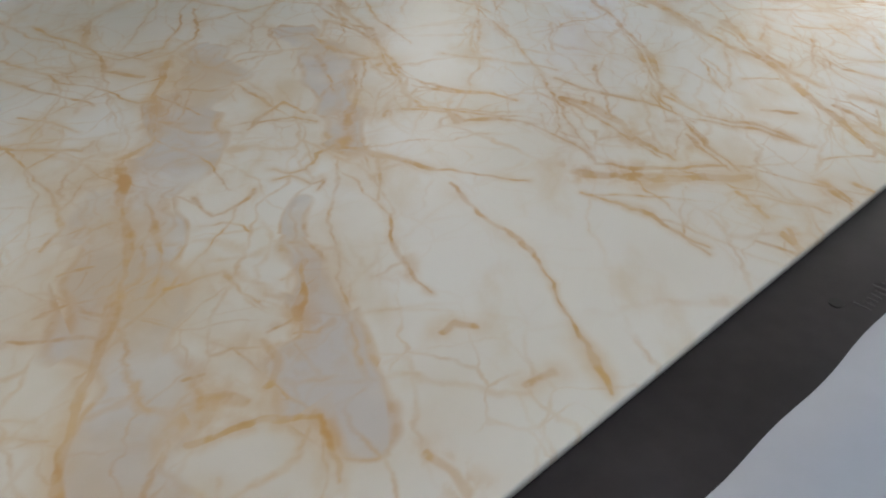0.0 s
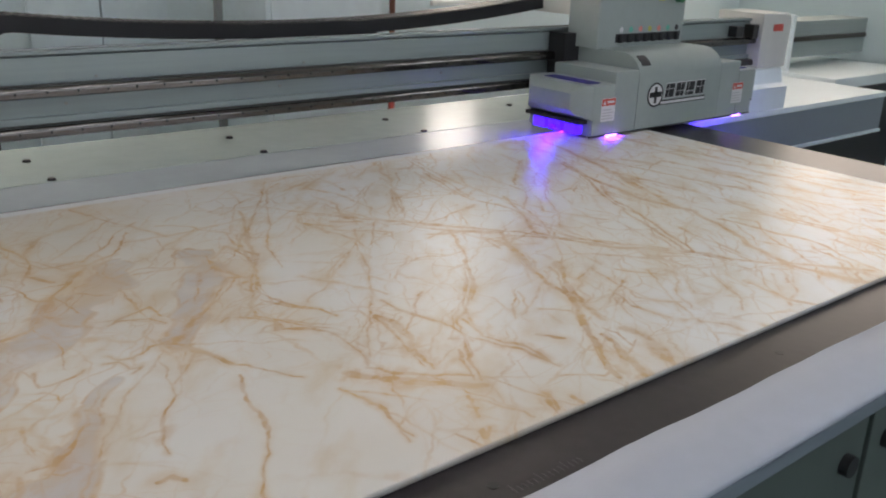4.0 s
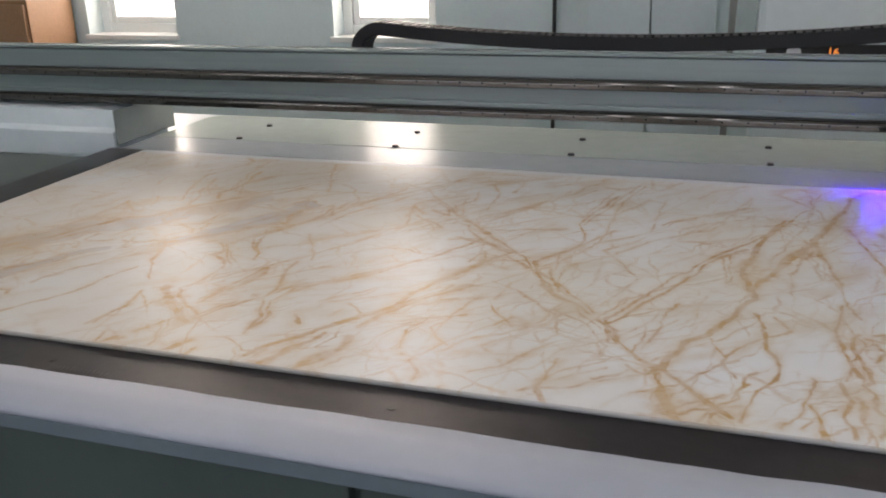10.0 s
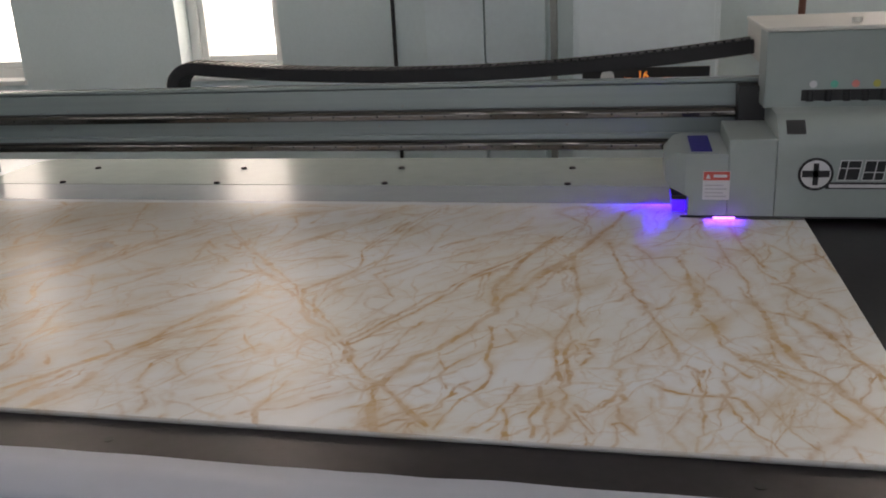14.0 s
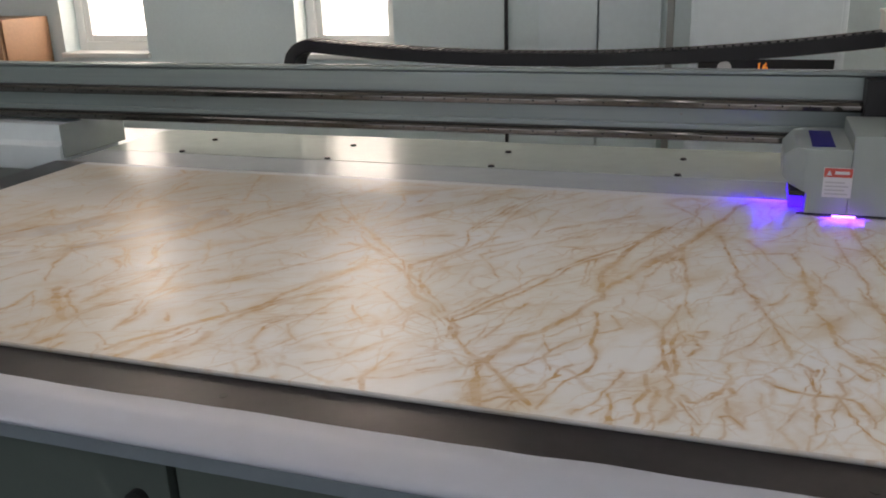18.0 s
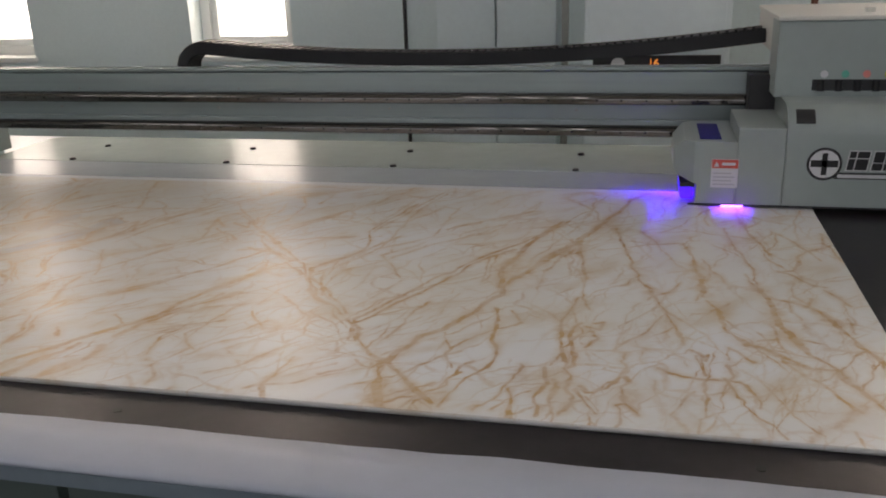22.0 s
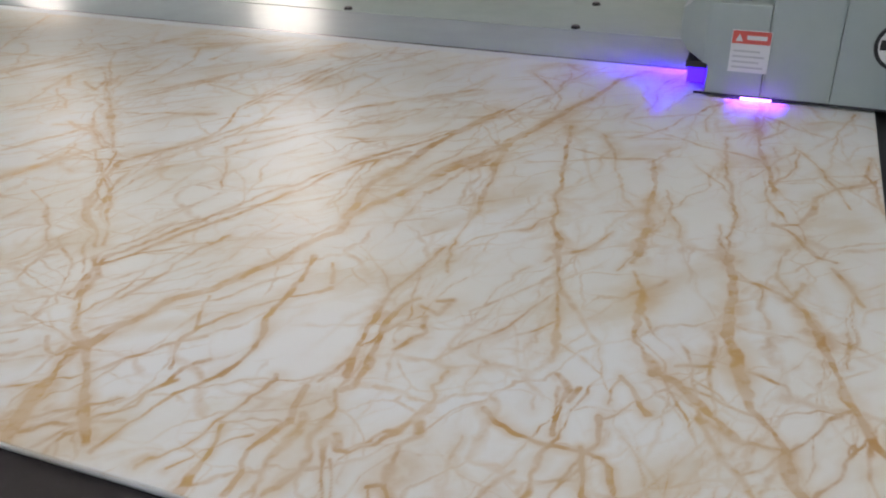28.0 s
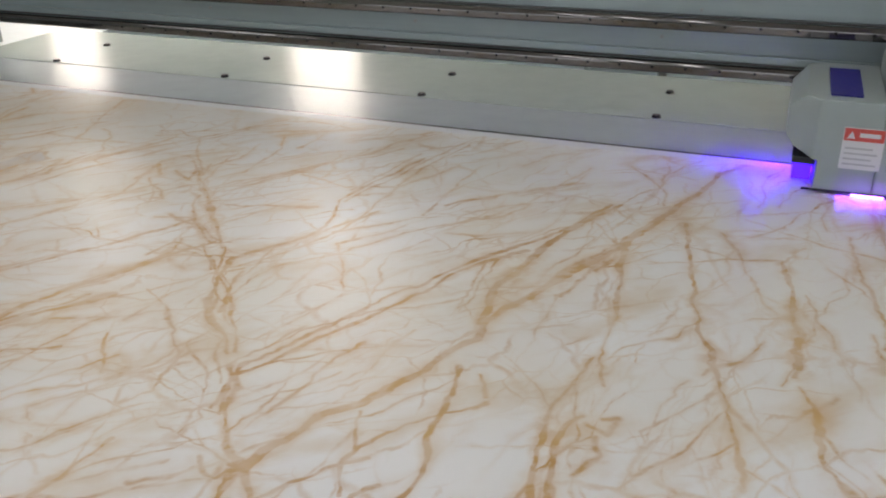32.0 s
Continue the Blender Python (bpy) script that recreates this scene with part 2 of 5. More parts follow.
PRINT_5 = [
    (3.5, 0.7, (1.875, 0.53), (1.883, 0.521), (1.908, 0.509), (1.94, 0.505), (1.965, 0.507), (1.979, 0.508), (1.995, 0.503), (2.007, 0.493), (2.015, 0.465)),
    (4.5, 0.95, (1.963, 1.197), (1.935, 1.138), (1.945, 1.051), (1.951, 0.982), (1.957, 0.935), (1.956, 0.881)),
    (3.5, 0.65, (1.951, 0.587), (1.949, 0.565)),
    (3.5, 0.5, (1.97, 0.41), (1.934, 0.387), (1.925, 0.347)),
    (3, 0.5, (1.919, 1.349), (1.94, 1.426), (1.964, 1.464)),
    (4.5, 0.7, (1.928, 0.602), (1.942, 0.58), (1.942, 0.546), (1.945, 0.523)),
    (4, 0.55, (1.932, 0.58), (1.944, 0.522)),
    (4, 0.5, (1.892, 0.394), (1.913, 0.427), (1.93, 0.462)),
]
PRINT_6 = [
    (3.5, 0.75, (1.789, 1.228), (1.797, 1.17), (1.81, 1.085), (1.833, 0.977), (1.85, 0.898), (1.864, 0.857), (1.878, 0.791), (1.893, 0.745), (1.907, 0.703), (1.915, 0.662), (1.921, 0.628)),
    (3, 0.5, (1.891, 0.742), (1.873, 0.702), (1.86, 0.664), (1.839, 0.635), (1.818, 0.607)),
    (6, 0.4, (1.843, 0.606), (1.857, 0.601)),
    (3, 0.45, (1.878, 0.778), (1.855, 0.744), (1.832, 0.711), (1.81, 0.68)),
    (7, 0.7, (1.821, 0.404), (1.834, 0.41), (1.85, 0.388)),
    (10, 0.6, (1.829, 0.429), (1.835, 0.407)),
    (4, 0.6, (1.826, 0.504), (1.834, 0.479), (1.821, 0.459), (1.828, 0.432)),
    (4, 0.6, (1.823, 0.401), (1.824, 0.368), (1.815, 0.348)),
]
PRINT_7 = [
    (4, 0.7, (1.826, 0.571), (1.822, 0.551), (1.83, 0.527), (1.826, 0.504), (1.814, 0.476), (1.801, 0.455), (1.787, 0.439), (1.776, 0.439), (1.767, 0.455)),
    (3.5, 0.5, (1.761, 0.449), (1.778, 0.437), (1.798, 0.461), (1.815, 0.483)),
    (3, 0.5, (1.776, 0.424), (1.789, 0.404), (1.793, 0.386)),
    (3.5, 0.6, (1.76, 0.446), (1.776, 0.408), (1.789, 0.375)),
    (6, 0.5, (1.754, 0.67), (1.775, 0.661), (1.786, 0.693), (1.768, 0.687)),
    (6, 0.4, (1.764, 0.652), (1.778, 0.624), (1.769, 0.605), (1.762, 0.592)),
    (3.5, 0.6, (1.743, 0.898), (1.746, 0.862), (1.746, 0.801), (1.758, 0.749)),
    (3.5, 0.6, (1.739, 0.512), (1.751, 0.49), (1.748, 0.46), (1.748, 0.44), (1.756, 0.42), (1.75, 0.397), (1.745, 0.378), (1.737, 0.365)),
]
PRINT_8 = [
    (3.5, 0.65, (1.745, 0.687), (1.733, 0.659), (1.733, 0.63), (1.74, 0.6), (1.75, 0.558), (1.751, 0.525), (1.744, 0.514)),
    (4.5, 0.85, (1.712, 1.123), (1.72, 1.056), (1.732, 0.989), (1.734, 0.94), (1.743, 0.898)),
    (3.5, 0.7, (1.737, 0.805), (1.728, 0.753), (1.722, 0.717), (1.715, 0.67), (1.717, 0.636), (1.723, 0.594), (1.732, 0.557), (1.739, 0.535)),
    (3, 0.55, (1.747, 1.293), (1.742, 1.348), (1.726, 1.373), (1.705, 1.412), (1.664, 1.465)),
    (3, 0.6, (1.674, 1.242), (1.696, 1.333), (1.726, 1.373), (1.73, 1.436), (1.753, 1.493)),
    (4, 0.75, (1.713, 0.507), (1.717, 0.486), (1.719, 0.462), (1.716, 0.441), (1.71, 0.423), (1.705, 0.406), (1.709, 0.382), (1.709, 0.361)),
]
PRINT_9 = [
    (3, 0.4, (1.716, 1.55), (1.731, 1.442), (1.715, 1.283), (1.663, 1.098)),
    (4, 0.6, (1.747, 1.247), (1.705, 1.127), (1.645, 0.991), (1.625, 0.927)),
    (3, 0.45, (1.647, 0.364), (1.669, 0.397), (1.699, 0.427)),
    (4.5, 0.75, (1.664, 0.43), (1.672, 0.409), (1.672, 0.387), (1.671, 0.365), (1.672, 0.348)),
    (3.5, 0.6, (1.675, 0.517), (1.675, 0.485), (1.666, 0.46), (1.655, 0.431), (1.653, 0.406), (1.645, 0.392), (1.633, 0.376), (1.619, 0.357)),
    (3, 0.55, (1.626, 0.724), (1.644, 0.683)),
]
PRINT_10 = [
    (5.5, 1.25, (1.859, 1.537), (1.816, 1.464), (1.785, 1.353), (1.759, 1.264), (1.739, 1.199), (1.714, 1.131), (1.69, 1.067), (1.665, 1.016), (1.63, 0.932), (1.606, 0.882), (1.596, 0.836), (1.596, 0.795), (1.579, 0.766), (1.564, 0.71), (1.54, 0.66), (1.519, 0.622), (1.49, 0.589), (1.485, 0.557), (1.467, 0.518), (1.461, 0.489)),
    (5, 0.7, (1.662, 1.27), (1.625, 1.169), (1.596, 1.058)),
    (5, 0.85, (1.599, 0.729), (1.611, 0.685), (1.614, 0.632), (1.613, 0.605), (1.621, 0.569), (1.626, 0.544), (1.623, 0.518), (1.617, 0.492)),
    (5.5, 1.05, (1.68, 1.271), (1.661, 1.238), (1.64, 1.187), (1.619, 1.14), (1.608, 1.089), (1.599, 1.048), (1.588, 0.991), (1.577, 0.937), (1.577, 0.899), (1.589, 0.828)),
]
PRINT_11 = [
    (3.5, 0.7, (1.617, 0.492), (1.597, 0.46), (1.585, 0.433), (1.579, 0.4), (1.577, 0.379), (1.572, 0.356)),
    (6, 0.35, (1.604, 0.878), (1.596, 0.836), (1.594, 0.798), (1.577, 0.74), (1.565, 0.707)),
    (3.5, 0.65, (1.65, 0.673), (1.638, 0.656), (1.611, 0.634), (1.59, 0.615), (1.567, 0.583), (1.553, 0.562), (1.548, 0.538), (1.553, 0.512), (1.568, 0.489)),
    (3.5, 0.6, (1.593, 0.513), (1.58, 0.493), (1.578, 0.469), (1.565, 0.446), (1.568, 0.429), (1.551, 0.41), (1.54, 0.394)),
    (5, 0.85, (1.514, 0.423), (1.535, 0.396), (1.563, 0.366)),
    (3, 0.5, (1.55, 0.555), (1.534, 0.589), (1.527, 0.611)),
    (3.5, 0.5, (1.485, 0.374), (1.506, 0.394), (1.528, 0.415), (1.548, 0.431)),
    (5, 0.35, (1.482, 1.14), (1.507, 1.174), (1.527, 1.222)),
]
PRINT_12 = [
    (3, 0.45, (1.438, 1.14), (1.509, 1.208), (1.569, 1.244)),
    (7, 0.9, (1.453, 0.478), (1.457, 0.449), (1.466, 0.424), (1.472, 0.399), (1.483, 0.373), (1.491, 0.348)),
    (4, 0.7, (1.625, 1.169), (1.591, 1.097), (1.511, 0.99), (1.445, 0.849), (1.397, 0.727), (1.354, 0.645), (1.363, 0.6), (1.392, 0.552)),
    (3.5, 0.95, (1.581, 1.048), (1.537, 1.003), (1.51, 0.965), (1.49, 0.898), (1.468, 0.844), (1.44, 0.778), (1.413, 0.73), (1.391, 0.679), (1.37, 0.641), (1.36, 0.628)),
    (4, 0.6, (1.413, 0.485), (1.428, 0.469), (1.443, 0.465), (1.449, 0.482)),
    (5, 0.7, (1.355, 0.624), (1.376, 0.604), (1.379, 0.591), (1.386, 0.568), (1.407, 0.539), (1.427, 0.512), (1.45, 0.498), (1.468, 0.473), (1.49, 0.452), (1.514, 0.423)),
]
PRINT_13 = [
    (3, 0.5, (1.253, 0.883), (1.326, 0.955), (1.392, 1.056), (1.448, 1.115), (1.512, 1.158), (1.547, 1.233)),
    (6, 0.6, (1.342, 0.638), (1.37, 0.598), (1.374, 0.56)),
    (3, 0.45, (1.311, 0.975), (1.359, 0.9), (1.39, 0.849)),
    (3.5, 0.5, (1.267, 0.659), (1.326, 0.612), (1.374, 0.538), (1.366, 0.509)),
    (3, 0.5, (1.295, 0.693), (1.319, 0.642), (1.354, 0.602)),
    (4, 0.5, (1.293, 0.476), (1.313, 0.519), (1.358, 0.551)),
    (4.5, 0.7, (1.306, 0.48), (1.296, 0.433), (1.294, 0.387), (1.306, 0.355), (1.312, 0.34)),
    (3, 0.5, (1.236, 1.132), (1.276, 1.27), (1.321, 1.472), (1.361, 1.564)),
    (3, 0.45, (1.201, 0.862), (1.238, 0.906), (1.266, 0.967), (1.291, 1.039), (1.295, 1.119), (1.295, 1.234), (1.312, 1.354), (1.343, 1.491)),
]
PRINT_14 = [
    (3, 0.6, (1.311, 1.113), (1.243, 0.976)),
    (3.5, 0.45, (1.273, 1.398), (1.249, 1.288), (1.227, 1.187)),
    (3.5, 0.45, (1.192, 0.848), (1.232, 0.811), (1.256, 0.764), (1.297, 0.709)),
    (3, 0.45, (1.11, 1.229), (1.209, 1.197), (1.296, 1.217), (1.36, 1.348)),
    (4, 0.75, (1.189, 0.885), (1.218, 0.936), (1.254, 0.989), (1.255, 1.073), (1.227, 1.135), (1.251, 1.248), (1.289, 1.371)),
    (4, 0.6, (1.221, 0.854), (1.233, 0.806), (1.26, 0.749)),
    (6, 0.85, (1.189, 0.885), (1.2, 0.827), (1.229, 0.769), (1.26, 0.724), (1.295, 0.693)),
    (3.5, 0.5, (1.131, 0.766), (1.191, 0.729), (1.268, 0.641), (1.289, 0.562), (1.275, 0.531)),
    (5, 0.6, (1.121, 0.902), (1.198, 0.835), (1.259, 0.773), (1.334, 0.663)),
]
PRINT_15 = [
    (3, 0.45, (1.268, 0.665), (1.251, 0.606), (1.229, 0.552), (1.184, 0.492), (1.203, 0.476)),
    (4, 0.55, (1.327, 0.657), (1.286, 0.706), (1.25, 0.744), (1.237, 0.775), (1.196, 0.819), (1.185, 0.856), (1.152, 0.91), (1.085, 0.985), (1.029, 1.046)),
    (3.5, 0.5, (1.162, 0.648), (1.184, 0.612), (1.213, 0.575)),
    (3, 0.4, (1.159, 0.687), (1.164, 0.732), (1.168, 0.771), (1.186, 0.796)),
    (3.5, 0.6, (1.12, 0.902), (1.146, 0.881), (1.176, 0.846)),
    (5, 0.5, (1.231, 1.508), (1.182, 1.384), (1.084, 1.239), (1.036, 1.154)),
    (3, 0.5, (1.041, 1.138), (1.082, 1.198), (1.116, 1.275), (1.172, 1.345), (1.23, 1.418)),
    (3.5, 0.55, (1.121, 0.49), (1.089, 0.419), (1.12, 0.384), (1.116, 0.357)),
]
PRINT_16 = [
    (3.5, 0.65, (1.055, 0.977), (1.098, 0.936), (1.124, 0.915), (1.151, 0.932)),
    (3.5, 0.5, (1.131, 0.677), (1.1, 0.602), (1.095, 0.566), (1.08, 0.542), (1.101, 0.511), (1.132, 0.487)),
    (3.5, 0.6, (1.149, 1.339), (1.098, 1.247), (1.044, 1.146)),
    (4, 0.7, (1.127, 0.923), (1.099, 0.866), (1.064, 0.789)),
    (3, 0.4, (1.063, 0.774), (1.08, 0.8), (1.082, 0.843), (1.125, 0.879)),
    (3.5, 0.55, (1.059, 0.851), (1.07, 0.9), (1.127, 0.89)),
    (5, 0.55, (1.073, 0.438), (1.097, 0.429)),
    (3, 0.5, (1.069, 0.59), (1.051, 0.523), (1.057, 0.48), (1.063, 0.455)),
    (4, 0.5, (0.982, 0.974), (1.038, 0.99), (1.127, 0.928)),
    (4, 0.6, (0.878, 1.221), (0.973, 1.122), (1.113, 0.953), (1.151, 0.904)),
]
PRINT_17 = [
    (5, 0.65, (0.999, 0.991), (1.058, 0.967)),
    (7, 0.7, (1.097, 0.729), (1.066, 0.692), (1.034, 0.647), (1.005, 0.606), (0.987, 0.564), (0.969, 0.509)),
    (3.5, 0.7, (0.994, 1.072), (1.014, 1.034), (1.055, 0.977)),
    (3, 0.45, (0.963, 1.412), (1.002, 1.335), (1.001, 1.194)),
    (4, 0.5, (0.993, 0.577), (0.985, 0.532), (0.974, 0.48)),
    (3, 0.5, (0.906, 1.496), (0.978, 1.517), (1.062, 1.5)),
    (6, 0.8, (1.094, 0.867), (1.067, 0.808), (1.034, 0.744), (1.003, 0.665), (0.997, 0.608), (0.979, 0.575), (0.943, 0.531), (0.908, 0.484), (0.877, 0.432), (0.852, 0.397), (0.842, 0.37)),
    (3, 0.5, (0.92, 1.215), (0.954, 1.133), (1.001, 1.08)),
    (13, 0.6, (0.97, 0.469), (0.974, 0.431), (0.952, 0.381), (0.933, 0.335)),
]
PRINT_18 = [
    (5, 0.75, (1.045, 0.979), (1.021, 0.926), (0.974, 0.856), (0.932, 0.793), (0.892, 0.734), (0.849, 0.692)),
    (4, 0.6, (1.067, 0.718), (1.011, 0.631), (0.961, 0.553), (0.915, 0.498), (0.868, 0.432), (0.844, 0.394)),
    (3, 0.5, (0.944, 0.491), (0.946, 0.467), (0.932, 0.427)),
    (3, 0.4, (0.943, 1.348), (0.955, 1.258), (0.91, 1.18)),
    (4, 0.6, (0.918, 0.598), (0.951, 0.564)),
    (5, 0.55, (0.879, 1.166), (0.932, 1.134), (0.91, 1.192), (0.936, 1.184)),
    (3, 0.55, (0.86, 1.116), (0.9, 1.079), (0.941, 1.046)),
    (6, 0.75, (0.924, 0.472), (0.904, 0.419), (0.882, 0.365), (0.87, 0.337)),
    (4, 0.5, (0.958, 0.839), (0.896, 0.759), (0.806, 0.665), (0.781, 0.609)),
    (6, 0.55, (0.841, 0.53), (0.866, 0.498)),
]
PRINT_19 = [
    (5, 0.6, (0.828, 1.183), (0.868, 1.138)),
    (3.5, 0.55, (0.732, 1.372), (0.811, 1.333), (0.933, 1.17), (0.914, 1.12)),
    (4, 0.5, (0.827, 1.171), (0.843, 1.112), (0.855, 1.038), (0.853, 0.981)),
    (5, 0.55, (0.837, 1.103), (0.839, 1.137), (0.824, 1.2), (0.833, 1.22)),
    (4, 0.55, (0.962, 0.843), (0.897, 0.746), (0.839, 0.688), (0.765, 0.633), (0.748, 0.593), (0.749, 0.568)),
    (4, 0.55, (0.777, 0.414), (0.803, 0.402), (0.828, 0.381), (0.849, 0.385)),
    (3, 0.55, (0.733, 0.817), (0.78, 0.878), (0.807, 0.938), (0.849, 1.029), (0.887, 1.066)),
    (3, 0.55, (0.668, 0.986), (0.698, 1.098), (0.766, 1.21), (0.823, 1.331), (0.889, 1.446), (0.936, 1.48)),
]
PRINT_20 = [
    (3.5, 0.6, (0.784, 0.639), (0.768, 0.572), (0.778, 0.537), (0.794, 0.514), (0.797, 0.455)),
    (3.5, 0.65, (0.752, 0.593), (0.764, 0.54), (0.782, 0.505), (0.789, 0.474), (0.796, 0.437)),
    (3, 0.5, (0.799, 1.335), (0.755, 1.331), (0.742, 1.367), (0.699, 1.363)),
    (10, 0.55, (0.725, 0.596), (0.753, 0.579)),
    (7, 0.5, (0.743, 0.365), (0.735, 0.346)),
    (4, 0.75, (0.72, 0.764), (0.732, 0.689), (0.747, 0.653), (0.752, 0.593)),
    (5, 0.7, (0.752, 0.593), (0.726, 0.557), (0.699, 0.509), (0.679, 0.47)),
    (5, 0.6, (0.724, 0.392), (0.704, 0.358)),
    (3, 0.55, (0.672, 0.931), (0.703, 0.872), (0.733, 0.817), (0.744, 0.781)),
]
PRINT_21 = [
    (4, 0.6, (0.919, 1.513), (0.844, 1.391), (0.761, 1.279), (0.71, 1.201), (0.674, 1.119), (0.63, 1.024), (0.587, 0.943), (0.548, 0.87)),
    (3, 0.4, (0.751, 1.338), (0.699, 1.253), (0.674, 1.205)),
    (6, 0.55, (0.723, 0.394), (0.704, 0.374), (0.696, 0.353)),
    (4, 0.5, (0.759, 1.327), (0.707, 1.204), (0.648, 1.109)),
    (4, 0.6, (0.711, 0.554), (0.688, 0.517), (0.671, 0.478)),
    (6, 0.65, (0.678, 0.722), (0.685, 0.681), (0.674, 0.628), (0.657, 0.598), (0.646, 0.536)),
    (3.5, 0.45, (0.75, 0.84), (0.704, 0.767), (0.623, 0.67), (0.59, 0.614)),
    (3.5, 0.6, (0.671, 0.718), (0.669, 0.664), (0.65, 0.6), (0.638, 0.545)),
    (3, 0.5, (0.636, 0.44), (0.658, 0.385), (0.664, 0.358)),
]
PRINT_22 = [
    (3, 0.45, (0.686, 1.189), (0.638, 1.065), (0.611, 0.972)),
    (3.5, 0.5, (0.576, 1.324), (0.629, 1.29), (0.669, 1.206), (0.661, 1.14)),
    (5, 0.6, (0.639, 0.449), (0.619, 0.418), (0.611, 0.405)),
    (5, 0.7, (0.576, 0.592), (0.596, 0.556), (0.633, 0.524), (0.678, 0.49)),
    (6, 0.6, (0.618, 0.429), (0.622, 0.416)),
    (9, 0.45, (0.586, 1.095), (0.639, 1.139), (0.66, 1.076), (0.618, 0.999), (0.579, 0.954)),
    (9, 0.9, (0.542, 0.584), (0.581, 0.54), (0.619, 0.503), (0.654, 0.469), (0.676, 0.454)),
    (3, 0.5, (0.594, 0.68), (0.627, 0.714)),
    (4, 0.65, (0.57, 0.93), (0.59, 0.852), (0.618, 0.8), (0.633, 0.76)),
    (3, 0.6, (0.568, 0.881), (0.583, 0.843), (0.623, 0.791)),
    (6, 0.6, (0.595, 0.377), (0.585, 0.345)),
]
PRINT_23 = [
    (4, 0.6, (0.563, 0.388), (0.575, 0.346), (0.593, 0.359), (0.607, 0.375)),
    (8, 0.5, (0.58, 1.11), (0.572, 1.035), (0.582, 0.998), (0.598, 0.967)),
    (9, 0.5, (0.567, 0.992), (0.598, 0.973)),
    (4, 0.65, (0.644, 1.123), (0.637, 1.051), (0.611, 0.972), (0.575, 0.899), (0.542, 0.868), (0.527, 0.826), (0.547, 0.797), (0.532, 0.767)),
    (3, 0.5, (0.523, 0.831), (0.55, 0.791), (0.566, 0.763), (0.614, 0.702)),
    (3.5, 0.65, (0.51, 0.837), (0.544, 0.785), (0.54, 0.765), (0.575, 0.743), (0.593, 0.699), (0.59, 0.666), (0.58, 0.596)),
    (3, 0.5, (0.51, 0.83), (0.536, 0.853), (0.564, 0.87)),
    (4, 0.6, (0.468, 1.521), (0.52, 1.378), (0.571, 1.26)),
]
PRINT_24 = [
    (3.5, 0.7, (0.511, 0.559), (0.519, 0.521), (0.522, 0.481), (0.511, 0.441), (0.514, 0.416)),
    (3.5, 0.5, (0.521, 0.521), (0.521, 0.479), (0.508, 0.43), (0.504, 0.405)),
    (3, 0.6, (0.443, 1.095), (0.513, 1.087), (0.555, 1.17)),
    (3, 0.6, (0.427, 0.703), (0.463, 0.652), (0.486, 0.615)),
    (14, 0.6, (0.508, 0.911), (0.454, 0.869), (0.413, 0.815), (0.386, 0.808)),
    (3, 0.6, (0.403, 1.054), (0.401, 1.007), (0.397, 0.95)),
    (5, 0.8, (0.359, 0.814), (0.386, 0.808), (0.403, 0.783), (0.417, 0.747), (0.427, 0.703)),
    (3.5, 0.6, (0.324, 1.255), (0.339, 1.228), (0.352, 1.189), (0.391, 1.182), (0.454, 1.212), (0.517, 1.319)),
    (3.5, 0.6, (0.349, 0.919), (0.388, 0.94), (0.411, 0.946), (0.414, 0.906)),
]
PRINT_25 = [
    (3.5, 0.55, (0.265, 1.508), (0.274, 1.363), (0.298, 1.284), (0.326, 1.208), (0.396, 1.207), (0.468, 1.276), (0.499, 1.324), (0.547, 1.371)),
    (3.5, 0.6, (0.337, 0.914), (0.365, 0.919), (0.399, 0.909), (0.41, 0.878)),
    (3.5, 0.7, (0.419, 0.668), (0.4, 0.601), (0.398, 0.557), (0.387, 0.516), (0.359, 0.469), (0.328, 0.422), (0.307, 0.383), (0.289, 0.349)),
    (5, 0.85, (0.367, 1.366), (0.335, 1.327), (0.32, 1.287), (0.31, 1.227), (0.294, 1.184), (0.323, 1.137)),
    (4, 0.6, (0.357, 0.811), (0.33, 0.792), (0.31, 0.801), (0.301, 0.818)),
    (4, 0.55, (0.286, 0.798), (0.311, 0.792), (0.311, 0.767), (0.332, 0.765), (0.307, 0.747)),
    (4, 0.75, (0.296, 1.397), (0.3, 1.333), (0.32, 1.287)),
]
PRINT_26 = [
    (3.5, 0.6, (0.337, 0.659), (0.303, 0.621), (0.286, 0.596), (0.273, 0.562), (0.271, 0.541)),
    (5, 0.8, (0.386, 1.173), (0.355, 1.134), (0.328, 1.096), (0.294, 1.063), (0.268, 1.017), (0.238, 0.965), (0.213, 0.951), (0.19, 0.945)),
    (3, 0.5, (0.268, 1.207), (0.298, 1.284)),
    (3, 0.5, (0.286, 0.596), (0.255, 0.59)),
    (4, 0.55, (0.244, 0.407), (0.271, 0.399)),
    (4, 0.6, (0.244, 0.499), (0.259, 0.501), (0.268, 0.482)),
    (3, 0.5, (0.218, 1.499), (0.261, 1.523), (0.284, 1.548)),
    (3.5, 0.65, (0.208, 1.304), (0.229, 1.247), (0.24, 1.187), (0.265, 1.13), (0.279, 1.071), (0.296, 1.067)),
    (3, 0.4, (0.371, 0.789), (0.292, 0.701), (0.24, 0.628), (0.208, 0.577), (0.172, 0.529), (0.156, 0.497)),
]
